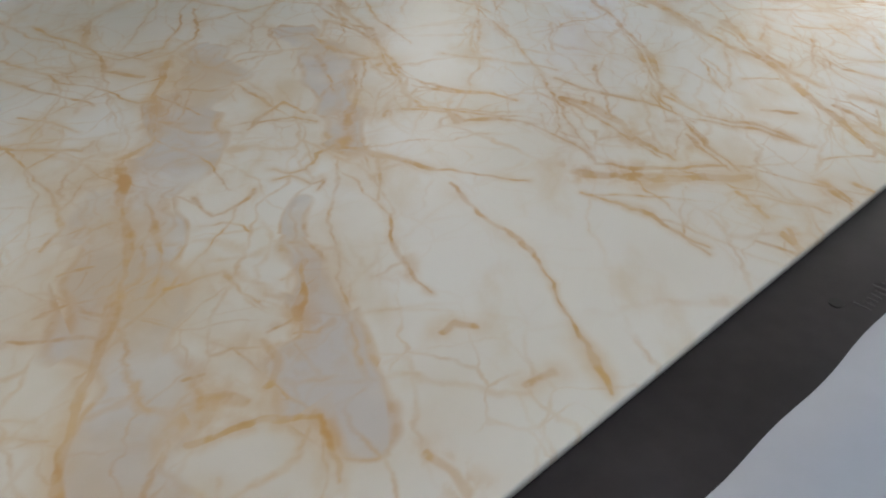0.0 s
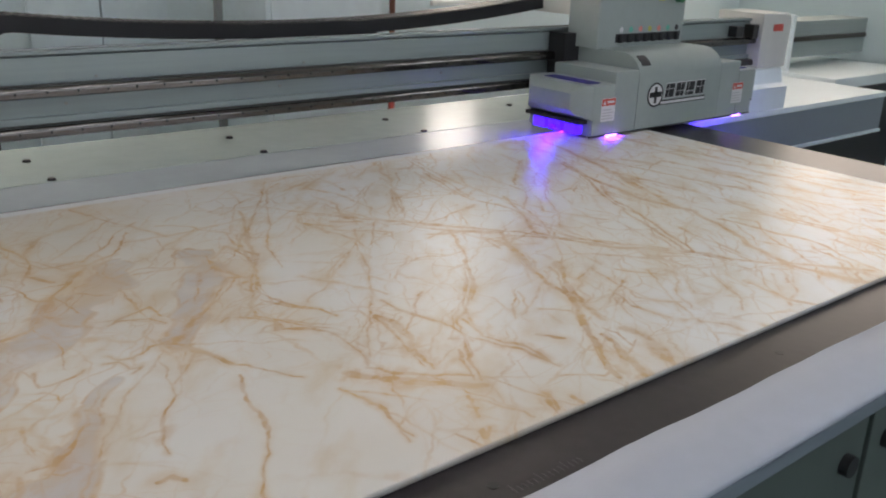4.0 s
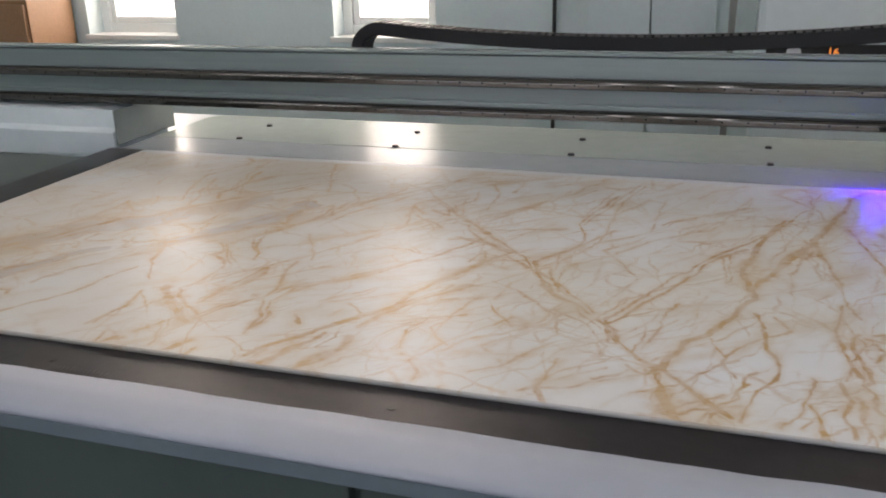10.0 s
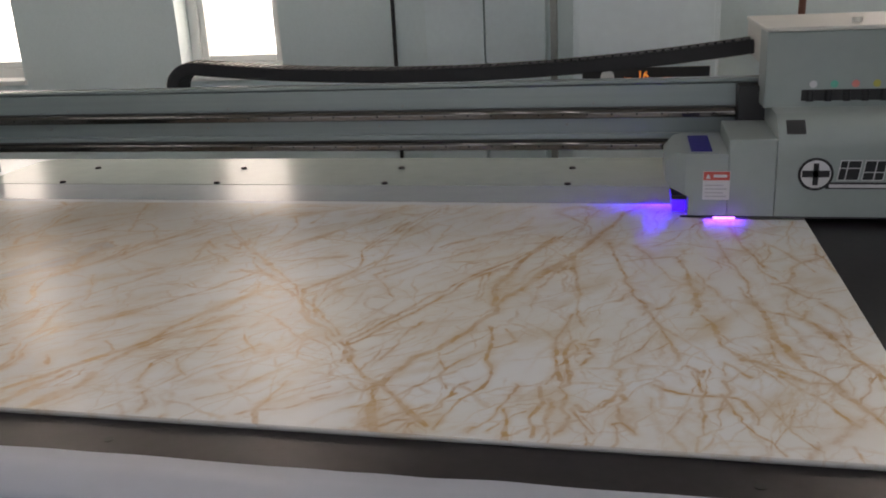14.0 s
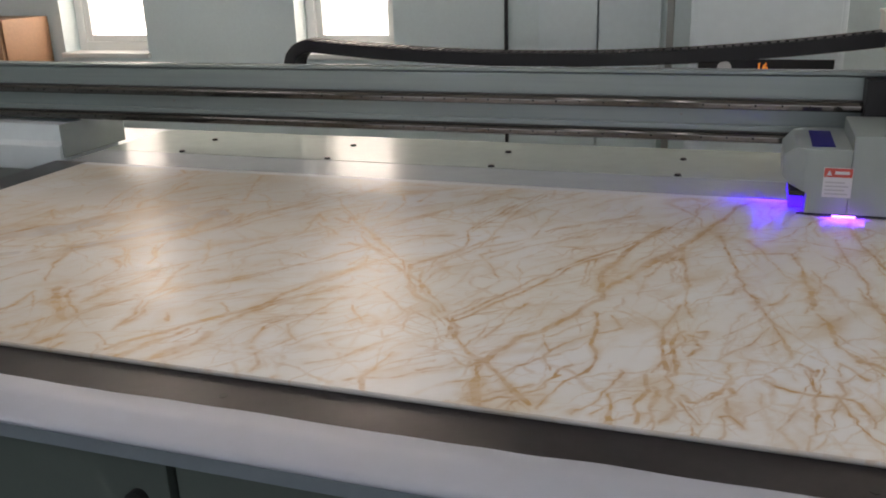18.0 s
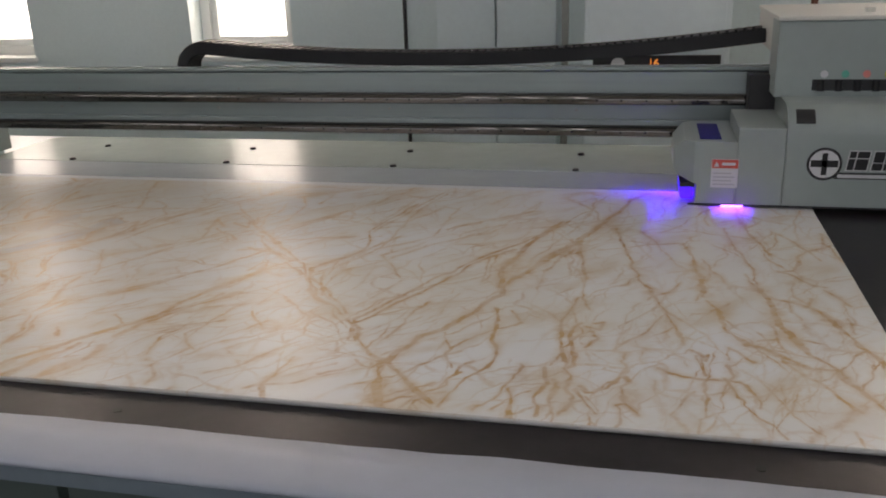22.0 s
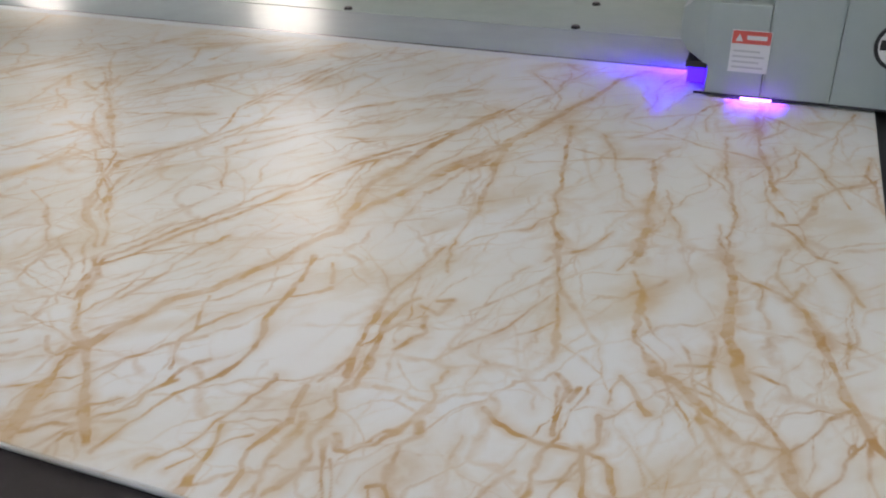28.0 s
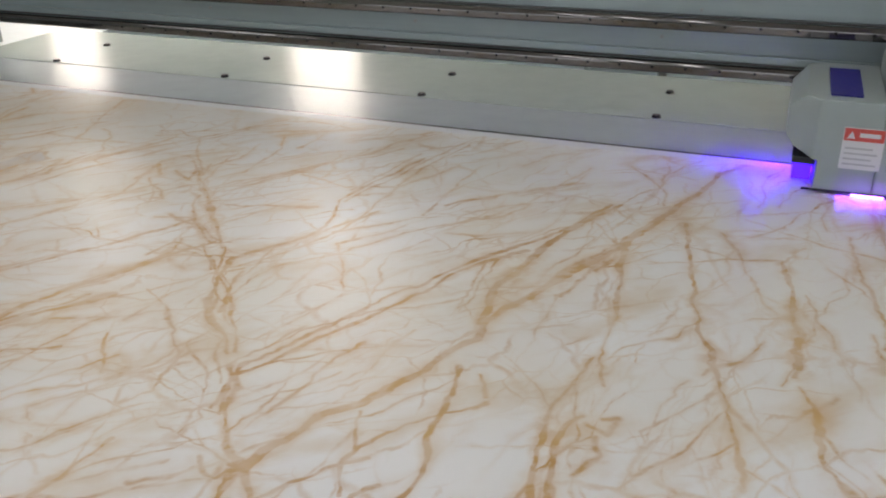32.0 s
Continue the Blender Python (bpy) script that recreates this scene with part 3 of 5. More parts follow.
PRINT_27 = [
    (4, 0.6, (0.207, 0.824), (0.201, 0.781), (0.228, 0.782), (0.252, 0.79), (0.264, 0.795)),
    (4, 0.45, (0.192, 0.649), (0.217, 0.649), (0.233, 0.635)),
    (5, 0.5, (0.182, 0.774), (0.205, 0.759), (0.208, 0.735)),
    (3.5, 0.6, (0.162, 1.558), (0.218, 1.499), (0.198, 1.402), (0.167, 1.335), (0.203, 1.191), (0.239, 1.093)),
    (7, 0.85, (0.228, 0.659), (0.201, 0.628), (0.179, 0.61), (0.168, 0.592)),
    (3, 0.5, (0.153, 1.121), (0.179, 1.087), (0.19, 1.038)),
    (4, 0.5, (0.152, 0.578), (0.17, 0.571), (0.189, 0.574)),
    (4, 0.55, (0.11, 1.063), (0.134, 1.032), (0.174, 0.992), (0.195, 1.004)),
    (4, 0.6, (0.14, 0.594), (0.166, 0.596)),
]
PRINT_28 = [
    (3, 0.55, (0.106, 0.706), (0.125, 0.7), (0.156, 0.694), (0.159, 0.68), (0.157, 0.659), (0.157, 0.623)),
    (5, 0.6, (0.14, 0.406), (0.142, 0.385), (0.137, 0.363)),
    (5, 0.55, (0.175, 0.869), (0.15, 0.803), (0.118, 0.742), (0.091, 0.709)),
    (3, 0.55, (0.116, 1.049), (0.111, 0.992), (0.147, 1.003), (0.155, 1.004)),
    (6, 0.6, (0.13, 0.588), (0.121, 0.559), (0.098, 0.543)),
    (3, 0.45, (0.09, 0.6), (0.122, 0.582)),
    (3, 0.45, (0.111, 0.992), (0.107, 0.931), (0.087, 0.862), (0.054, 0.839)),
    (4, 0.6, (0.025, 0.536), (0.052, 0.526), (0.078, 0.514), (0.104, 0.494), (0.091, 0.464), (0.078, 0.434)),
    (3.5, 0.6, (0.062, 0.59), (0.077, 0.587)),
    (8, 0.6, (0.055, 0.561), (0.07, 0.554), (0.078, 0.542)),
]
PRINT_29 = [
    (3, 0.5, (0.048, 0.79), (0.074, 0.777)),
    (6, 0.8, (0.188, 0.938), (0.166, 0.893), (0.142, 0.854), (0.116, 0.795), (0.09, 0.756), (0.062, 0.714), (0.034, 0.679), (-0, 0.638), (-0.028, 0.607), (-0.051, 0.577), (-0.065, 0.55)),
    (3, 0.5, (0.004, 0.748), (0.031, 0.743), (0.063, 0.724)),
    (3, 0.45, (-0.026, 0.731), (0.008, 0.704), (0.031, 0.682)),
    (3, 0.4, (-0.061, 0.646), (-0.045, 0.626)),
    (3, 0.5, (-0.069, 0.626), (-0.046, 0.605)),
]
# broad greyish bands on the left of the design
BANDS = [
    (30, 1, (0.434, 1.157), (0.335, 1.021), (0.266, 0.95), (0.202, 0.892), (0.153, 0.843)),
    (34, 1, (0.153, 0.843), (0.108, 0.764), (0.072, 0.705), (0.035, 0.641), (0.002, 0.586), (-0.036, 0.529)),
    (28, .8, (0.58, 1.117), (0.519, 1.001), (0.465, 0.904), (0.399, 0.818)),
    (22, .75, (0.269, 0.722), (0.236, 0.67), (0.209, 0.622), (0.176, 0.565), (0.152, 0.52), (0.134, 0.478), (0.112, 0.436)),
    (30, .6, (0.133, 0.539), (0.129, 0.466)),
]
SX0, SX1, SY0, SY1 = -0.206, 2.237, 0.345, 1.568


def vein_field(nx, ny):
    """Vein strength on a grid over the board: the main veins, side veins grown from them, and thin drawn-out streaks."""
    rng = np.random.RandomState(11)
    gx, gy = np.meshgrid(np.linspace(SX0, SX1, nx), np.linspace(SY0, SY1, ny))

    def smooth_noise(cell, seed):
        r = np.random.RandomState(seed)
        mx, my = int((SX1 - SX0) / cell) + 4, int((SY1 - SY0) / cell) + 4
        g = r.uniform(-1, 1, (my, mx))
        u, v = (gx - SX0) / cell + 1, (gy - SY0) / cell + 1
        i, j = np.floor(u).astype(int), np.floor(v).astype(int)
        fu, fv = u - i, v - j
        fu, fv = fu * fu * (3 - 2 * fu), fv * fv * (3 - 2 * fv)
        return (g[j, i] * (1 - fu) + g[j, i + 1] * fu) * (1 - fv) + (g[j + 1, i] * (1 - fu) + g[j + 1, i + 1] * fu) * fv

    wx = gx + 0.004 * smooth_noise(0.10, 1) + 0.0042 * smooth_noise(0.035, 2) + 0.0020 * smooth_noise(0.010, 3)
    wy = gy + 0.004 * smooth_noise(0.10, 4) + 0.0042 * smooth_noise(0.035, 5) + 0.0020 * smooth_noise(0.010, 6)
    bx = gx + 0.020 * smooth_noise(0.07, 21) + 0.004 * smooth_noise(0.025, 22)
    by = gy + 0.020 * smooth_noise(0.07, 23) + 0.004 * smooth_noise(0.025, 24)
    halo, band, near = np.zeros_like(gx), np.zeros_like(gx), np.zeros_like(gx)
    field = np.zeros_like(gx)
    along = np.clip(smooth_noise(0.05, 7), -0.75, 0.75)
    fade = 1.12 + 0.24 * smooth_noise(0.09, 31) + 0.22 * smooth_noise(0.03, 32)

    def stroke(a, b, h0, h1, power):
        pad = 9 * max(h0, h1) + 0.03
        i0 = max(0, int((min(a[0], b[0]) - pad - SX0) / (SX1 - SX0) * nx))
        i1 = min(nx, int((max(a[0], b[0]) + pad - SX0) / (SX1 - SX0) * nx) + 1)
        j0 = max(0, int((min(a[1], b[1]) - pad - SY0) / (SY1 - SY0) * ny))
        j1 = min(ny, int((max(a[1], b[1]) + pad - SY0) / (SY1 - SY0) * ny) + 1)
        if i1 <= i0 or j1 <= j0:
            return
        X, Y = wx[j0:j1, i0:i1], wy[j0:j1, i0:i1]
        dx, dy = b[0] - a[0], b[1] - a[1]
        t = np.clip(((X - a[0]) * dx + (Y - a[1]) * dy) / (dx * dx + dy * dy + 1e-9), 0, 1)
        d = np.hypot(X - a[0] - t * dx, Y - a[1] - t * dy)
        h = (h0 + (h1 - h0) * t) * (1 + (0.75 if power < 1 else 0.25) * along[j0:j1, i0:i1])
        weight = fade[j0:j1, i0:i1] if power < 1 else np.maximum(fade[j0:j1, i0:i1], 1.0)
        field[j0:j1, i0:i1] = np.maximum(field[j0:j1, i0:i1], power * weight * np.exp(-(d / h) ** 2))
        halo[j0:j1, i0:i1] = np.maximum(halo[j0:j1, i0:i1], min(power, 0.8) * np.exp(-(d / (3.2 * h)) ** 2))

    def grow(x, y, ang, h, power, steps, step, depth):
        ang0 = ang
        for k in range(steps):
            ang += rng.normal(0, 0.15) - 0.35 * (ang - ang0)
            x2, y2 = x + step * math.cos(ang), y + step * math.sin(ang)
            h2 = h * 0.94
            stroke((x, y), (x2, y2), h, h2, power)
            if depth and rng.rand() < 0.15:
                grow(x2, y2, ang + rng.choice([-1, 1]) * rng.uniform(0.35, 0.9), h2 * 0.75, power * 0.80, rng.randint(5, 10), step, depth - 1)
            x, y, h, power = x2, y2, h2, power * (0.97 if steps - k > 4 else 0.72)

    def lean(x):
        """The way the design runs: steep on the left, slanting in the middle, steep again on the right."""
        return math.radians(np.interp(x, [-0.2, 0.3, 0.7, 1.5, 1.85, 2.24], [62, 58, 38, 48, 85, 100]))

    for group in (PRINT_1, PRINT_2, PRINT_3, PRINT_4, PRINT_5, PRINT_6, PRINT_7, PRINT_8, PRINT_9, PRINT_10, PRINT_11, PRINT_12, PRINT_13, PRINT_14, PRINT_15, PRINT_16, PRINT_17, PRINT_18, PRINT_19, PRINT_20, PRINT_21, PRINT_22, PRINT_23, PRINT_24, PRINT_25, PRINT_26, PRINT_27, PRINT_28, PRINT_29):
        for w, power, *pts in group:
            h = w * 0.00088
            for a, b in zip(pts, pts[1:]):
                stroke(a, b, h, h, power)
                n = max(1, int(math.dist(a, b) / 0.06))
                for k in range(n):
                    if rng.rand() < 0.40 and w < 5.2 and math.dist(a, b) > 0.03:
                        u = rng.rand()
                        base = math.atan2(b[1] - a[1], b[0] - a[0])
                        grow(a[0] + u * (b[0] - a[0]), a[1] + u * (b[1] - a[1]), base + rng.choice([-1, 1]) * rng.uniform(0.25, 0.9) + math.pi * rng.randint(2), min(h, 0.003) * 0.75, power * 0.75, rng.randint(6, 16), 0.018, 1)
    for k in range(310):
        x, y = rng.uniform(SX0, SX1), rng.uniform(SY0, SY1)
        if x < 0.75 and rng.rand() < (0.85 if y < 0.75 else 0.6):
            continue
        grow(x, y, lean(x) + rng.normal(0, 0.22) + math.pi * rng.randint(2), rng.uniform(0.0022, 0.0050), rng.uniform(0.22, 0.58), rng.randint(8, 22), 0.020, 1)
    for w, power, *pts in BANDS:
        for a, b in zip(pts, pts[1:]):
            dx, dy = b[0] - a[0], b[1] - a[1]
            t = np.clip(((bx - a[0]) * dx + (by - a[1]) * dy) / (dx * dx + dy * dy), 0, 1)
            d = np.hypot(bx - a[0] - t * dx, by - a[1] - t * dy) / (w * 0.001 * (1 + 0.45 * along))
            band = np.maximum(band, power * np.clip((1.75 - d) / 1.4, 0, 1))
            near = np.maximum(near, power * np.exp(-(d / 2.6) ** 2))
    return field, halo, band, near


def board_material():
    m, nt, p = material("marble_print")
    co = node(nt, "ShaderNodeTexCoord").outputs["Object"]
    L = nt.links.new

    def mapped(vec, turn=0.0, stretch=1.0, seed=0.0):
        """Coordinates drawn out along the direction turn (degrees from x)."""
        mp = node(nt, "ShaderNodeMapping", vector_type="TEXTURE")
        mp.inputs["Location"].default_value = (seed, -seed, 0)
        mp.inputs["Rotation"].default_value = (0, 0, radians(turn))
        mp.inputs["Scale"].default_value = (stretch, 1, 1)
        L(vec, mp.inputs[0])
        return mp.outputs[0]

    def spread(v, lo, hi, out0=0.0, out1=1.0):
        mr = node(nt, "ShaderNodeMapRange", interpolation_type="SMOOTHSTEP")
        for k, q in enumerate((lo, hi, out0, out1)):
            mr.inputs[k + 1].default_value = q
        L(v, mr.inputs[0])
        return mr.outputs[0]

    def noise_val(scale, lo, hi, detail=3.0, seed=0.0, turn=0.0, stretch=1.0, vec=None):
        n = node(nt, "ShaderNodeTexNoise", noise_dimensions="2D", ins={"Scale": scale, "Detail": detail})
        L(mapped(vec or co, turn, stretch, seed), n.inputs["Vector"])
        return spread(n.outputs[0], lo, hi)

    # warped coordinates for the fine network
    wn = node(nt, "ShaderNodeTexNoise", noise_dimensions="2D", ins={"Scale": 8.0, "Detail": 6.0})
    L(co, wn.inputs["Vector"])
    ws = node(nt, "ShaderNodeVectorMath", operation="SUBTRACT")
    L(wn.outputs["Color"], ws.inputs[0])
    ws.inputs[1].default_value = (0.5, 0.5, 0.5)
    wa = node(nt, "ShaderNodeVectorMath", operation="MULTIPLY_ADD")
    L(ws.outputs[0], wa.inputs[0])
    wa.inputs[1].default_value = (0.085, 0.085, 0)
    L(co, wa.inputs[2])
    warped = wa.outputs[0]

    def web(turn, stretch, scale, width, seed):
        v = node(nt, "ShaderNodeTexVoronoi", feature="DISTANCE_TO_EDGE", voronoi_dimensions="2D")
        v.inputs["Scale"].default_value = scale
        L(mapped(warped, turn, stretch, seed), v.inputs["Vector"])
        return spread(v.outputs["Distance"], 0.0, width, 1.0, 0.0)

    sep = node(nt, "ShaderNodeSeparateXYZ")
    L(warped, sep.inputs[0])
    left = spread(sep.outputs[0], 0.45, 0.80, 1.0, 0.0)
    raw = node(nt, "ShaderNodeSeparateXYZ")
    L(co, raw.inputs[0])
    vein = node(nt, "ShaderNodeAttribute", attribute_name="vein").outputs["Fac"]
    v = math_node(nt, "MULTIPLY", vein, math_node(nt, "MULTIPLY_ADD", noise_val(60.0, 0.25, 0.75, 4.0, 2.0), 0.35, 0.80))
    main = spread(v, 0.08, 0.62)
    ragged = noise_val(46.0, 0.42, 0.62, 6.0, 37.0, 45, 1.5)
    band = node(nt, "ShaderNodeAttribute", attribute_name="band").outputs["Fac"]
    near = node(nt, "ShaderNodeAttribute", attribute_name="near_band").outputs["Fac"]
    halo = node(nt, "ShaderNodeAttribute", attribute_name="halo").outputs["Fac"]
    chips = node(nt, "ShaderNodeTexVoronoi", feature="F1", voronoi_dimensions="2D", ins={"Scale": 16.0})
    L(mapped(co, 55, 1.5, 4.0), chips.inputs["Vector"])
    chip = node(nt, "ShaderNodeSeparateColor")
    L(chips.outputs["Color"], chip.inputs[0])
    band = spread(math_node(nt, "ADD", band, math_node(nt, "MULTIPLY_ADD", chip.outputs[0], 0.5, -0.25)), 0.26, 0.62)
    net1 = math_node(nt, "MULTIPLY", web(48, 2.4, 9.0, 0.036, 3.0), noise_val(5.0, 0.38, 0.60, 3.0, 5.0))
    net2 = math_node(nt, "MULTIPLY", web(40, 1.6, 17.0, 0.040, 7.0), noise_val(6.0, 0.43, 0.62, 3.0, 9.0))
    net5 = math_node(nt, "MULTIPLY", web(60, 1.7, 6.0, 0.028, 17.0), noise_val(6.0, 0.36, 0.56, 3.0, 47.0))
    net3 = math_node(nt, "MULTIPLY", web(-20, 1.3, 8.0, 0.022, 1.0), math_node(nt, "MULTIPLY", left, noise_val(4.0, 0.36, 0.55, 3.0, 15.0)))
    net4 = math_node(nt, "MULTIPLY", web(55, 1.5, 10.0, 0.050, 4.0), math_node(nt, "MULTIPLY", near, noise_val(8.0, 0.40, 0.56, 3.0, 19.0)))
    net = math_node(nt, "MAXIMUM", math_node(nt, "MAXIMUM", math_node(nt, "MULTIPLY", net5, 0.40), math_node(nt, "MULTIPLY", net1, 0.50)), math_node(nt, "MAXIMUM", math_node(nt, "MULTIPLY", net2, 0.42), math_node(nt, "MAXIMUM", math_node(nt, "MULTIPLY", net3, 0.30), math_node(nt, "MULTIPLY", net4, 0.62))))
    # a wide clean patch of the design near the front
    px = math_node(nt, "SUBTRACT", sep.outputs[0], 0.41)
    py = math_node(nt, "SUBTRACT", sep.outputs[1], 0.53)
    gone = math_node(nt, "SQRT", math_node(nt, "MULTIPLY_ADD", px, px, math_node(nt, "MULTIPLY", py, py)))
    net = math_node(nt, "MULTIPLY", net, spread(gone, 0.10, 0.23, 0.15, 1.0))
    rim = math_node(nt, "MULTIPLY", math_node(nt, "MULTIPLY", band, math_node(nt, "SUBTRACT", 1.0, band)), 2.6)
    net = math_node(nt, "MAXIMUM", net, math_node(nt, "MULTIPLY", rim, noise_val(7.0, 0.3, 0.6, 3.0, 27.0)))
    tan = math_node(nt, "MAXIMUM", math_node(nt, "MULTIPLY", main, math_node(nt, "MULTIPLY_ADD", noise_val(14.0, 0.3, 0.7, 4.0, 6.0), 0.38, 0.62)), net)
    crumbs = math_node(nt, "MULTIPLY", math_node(nt, "MULTIPLY", halo, ragged), noise_val(6.0, 0.42, 0.66, 3.0, 57.0))
    tan = math_node(nt, "MAXIMUM", math_node(nt, "MULTIPLY", tan, math_node(nt, "MULTIPLY_ADD", ragged, 0.50, 0.55)), math_node(nt, "MULTIPLY", crumbs, 0.75))
    cells = node(nt, "ShaderNodeTexVoronoi", feature="SMOOTH_F1", voronoi_dimensions="2D", ins={"Scale": 9.0, "Smoothness": 0.25})
    L(mapped(warped, 48, 2.4, 3.0), cells.inputs["Vector"])
    tone = math_node(nt, "MULTIPLY_ADD", noise_val(3.0, 0.25, 0.75, 3.0, 31.0, 45, 1.8), 0.55, math_node(nt, "MULTIPLY", cells.outputs["Color"], 0.45))
    ground = mix_rgb(nt, tone, (0.80, 0.815, 0.825), (0.755, 0.735, 0.67))
    # darker cream towards the left: a fall in brightness put into the colour
    ground = mix_rgb(nt, math_node(nt, "MULTIPLY", spread(sep.outputs[0], 0.5, 1.45, 1.0, 0.0), math_node(nt, "MULTIPLY_ADD", noise_val(2.5, 0.3, 0.7, 3.0, 91.0), 0.38, 0.32)), ground, (0.60, 0.54, 0.455))
    ground = mix_rgb(nt, math_node(nt, "MULTIPLY", halo, math_node(nt, "MULTIPLY_ADD", noise_val(11.0, 0.3, 0.7, 4.0, 25.0), 0.66, 0.14)), ground, (0.58, 0.41, 0.22))
    ground = mix_rgb(nt, math_node(nt, "MULTIPLY", noise_val(4.5, 0.42, 0.78, 5.0, 44.0, 45, 1.8), 0.20), ground, (0.58, 0.47, 0.30))
    ground = mix_rgb(nt, math_node(nt, "MULTIPLY", noise_val(12.0, 0.52, 0.78, 6.0, 12.0, 45, 2.2), 0.40), ground, (0.55, 0.39, 0.19))
    ground = mix_rgb(nt, math_node(nt, "MULTIPLY", band, math_node(nt, "MULTIPLY_ADD", noise_val(9.0, 0.35, 0.6, 4.0, 71.0), 0.45, 0.45)), ground, (0.53, 0.49, 0.465))
    ground = mix_rgb(nt, math_node(nt, "MULTIPLY", near, math_node(nt, "MULTIPLY", noise_val(7.0, 0.40, 0.65, 4.0, 83.0), 0.50)), ground, (0.54, 0.39, 0.21))
    col = mix_rgb(nt, tan, ground, mix_rgb(nt, noise_val(9.0, 0.3, 0.7, 3.0, 51.0), (0.49, 0.270, 0.085), (0.58, 0.370, 0.145)))
    blank = spread(raw.outputs[1], 1.532, 1.546)
    col = mix_rgb(nt, blank, col, (0.72, 0.73, 0.74))
    L(col, p.inputs["Base Color"])
    L(math_node(nt, "MULTIPLY_ADD", noise_val(9.0, 0.2, 0.8), 0.08, 0.28), p.inputs["Roughness"])
    p.inputs["Specular IOR Level"].default_value = 0.48
    return m


def board_mesh(nx, ny):
    """The board's sheet: a fine grid on top that carries the print, with its edges and underside."""
    gx, gy = np.meshgrid(np.linspace(SX0, SX1, nx), np.linspace(SY0, SY1, ny))
    top = np.stack([gx.ravel(), gy.ravel(), np.full(nx * ny, 0.87)], 1)
    low = np.array([(SX0, SY0, 0.8615), (SX1, SY0, 0.8615), (SX1, SY1, 0.8615), (SX0, SY1, 0.8615)])
    idx = np.arange(nx * ny).reshape(ny, nx)
    quads = np.stack([idx[:-1, :-1], idx[:-1, 1:], idx[1:, 1:], idx[1:, :-1]], -1).reshape(-1, 4)
    q = nx * ny
    a, b, c, d = q, q + 1, q + 2, q + 3
    me = bpy.data.meshes.new("printed_board")
    sides = [list(idx[0, ::-1]) + [a, b], list(idx[::-1, -1]) + [b, c], list(idx[-1, :]) + [c, d], list(idx[:, 0]) + [d, a], [a, d, c, b]]
    loops = np.concatenate([quads.ravel(), np.concatenate([np.array(s) for s in sides])]).astype(np.int32)
    sizes = np.concatenate([np.full(len(quads), 4), [len(s) for s in sides]]).astype(np.int32)
    starts = np.concatenate([[0], np.cumsum(sizes)[:-1]]).astype(np.int32)
    me.vertices.add(q + 4)
    me.vertices.foreach_set("co", np.concatenate([top, low]).ravel())
    me.loops.add(len(loops))
    me.loops.foreach_set("vertex_index", loops)
    me.polygons.add(len(sizes))
    me.polygons.foreach_set("loop_start", starts)
    me.update(calc_edges=True)
    me.validate()
    for nm, f in zip(("vein", "halo", "band", "near_band"), vein_field(nx, ny)):
        at = me.attributes.new(nm, "FLOAT", "POINT")
        at.data.foreach_set("value", np.concatenate([f.ravel(), np.zeros(4)]).astype(np.float32))
    return me


# ---- mesh helpers ----
def put(name, bm, mat, smooth=False):
    me = bpy.data.meshes.new(name)
    bm.normal_update()
    bm.to_mesh(me)
    bm.free()
    me.materials.append(mat)
    if smooth:
        for f in me.polygons:
            f.use_smooth = True
    return new(name, me)


def part(name, bm, mat, parent, label="", smooth=False):
    ob = put(name, bm, mat, smooth)
    ob.parent = parent
    if label:
        ob["label"] = label
    return ob


def thing(name, label, category, at=(0, 0, 0), group="", kind=""):
    e = new(name)
    e.location = at
    return tagged(e, label, category, group, kind)


def box(x0, x1, y0, y1, z0, z1, bevel=0.0, bm=None, seg=2):
    own = bmesh.new()
    bmesh.ops.create_cube(own, size=1, matrix=Matrix.LocRotScale(((x0 + x1) / 2, (y0 + y1) / 2, (z0 + z1) / 2), None, (x1 - x0, y1 - y0, z1 - z0)))
    if bevel:
        bmesh.ops.bevel(own, geom=own.edges[:], offset=bevel, segments=seg, affect="EDGES", profile=0.7)
    if bm is None:
        return own
    return join(bm, own)


def join(bm, other):
    me = bpy.data.meshes.new("tmp")
    other.to_mesh(me)
    other.free()
    bm.from_mesh(me)
    bpy.data.meshes.remove(me)
    return bm


def prism(outline, axis, a, b, bevel=0.0, seg=2):
    """An outline (pairs of the two other axes, in order) drawn out along an axis from a to b."""
    bm = bmesh.new()

    def at(p, w):
        return {"x": (w, p[0], p[1]), "y": (p[0], w, p[1]), "z": (p[0], p[1], w)}[axis]
    lo = [bm.verts.new(at(p, a)) for p in outline]
    hi = [bm.verts.new(at(p, b)) for p in outline]
    n = len(outline)
    bm.faces.new(lo)
    bm.faces.new(hi[::-1])
    for i in range(n):
        bm.faces.new((lo[i], hi[i], hi[(i + 1) % n], lo[(i + 1) % n]))
    bmesh.ops.recalc_face_normals(bm, faces=bm.faces[:])
    if bevel:
        bmesh.ops.bevel(bm, geom=bm.edges[:], offset=bevel, segments=seg, affect="EDGES", profile=0.7)
    return bm


def rod(a, b, r, seg=16, r2=None):
    bm = bmesh.new()
    a, b = Vector(a), Vector(b)
    m = Matrix.Translation((a + b) / 2) @ (b - a).to_track_quat("Z", "Y").to_matrix().to_4x4()
    bmesh.ops.create_cone(bm, cap_ends=True, segments=seg, radius1=r, radius2=r if r2 is None else r2, depth=(b - a).length, matrix=m)
    return bm

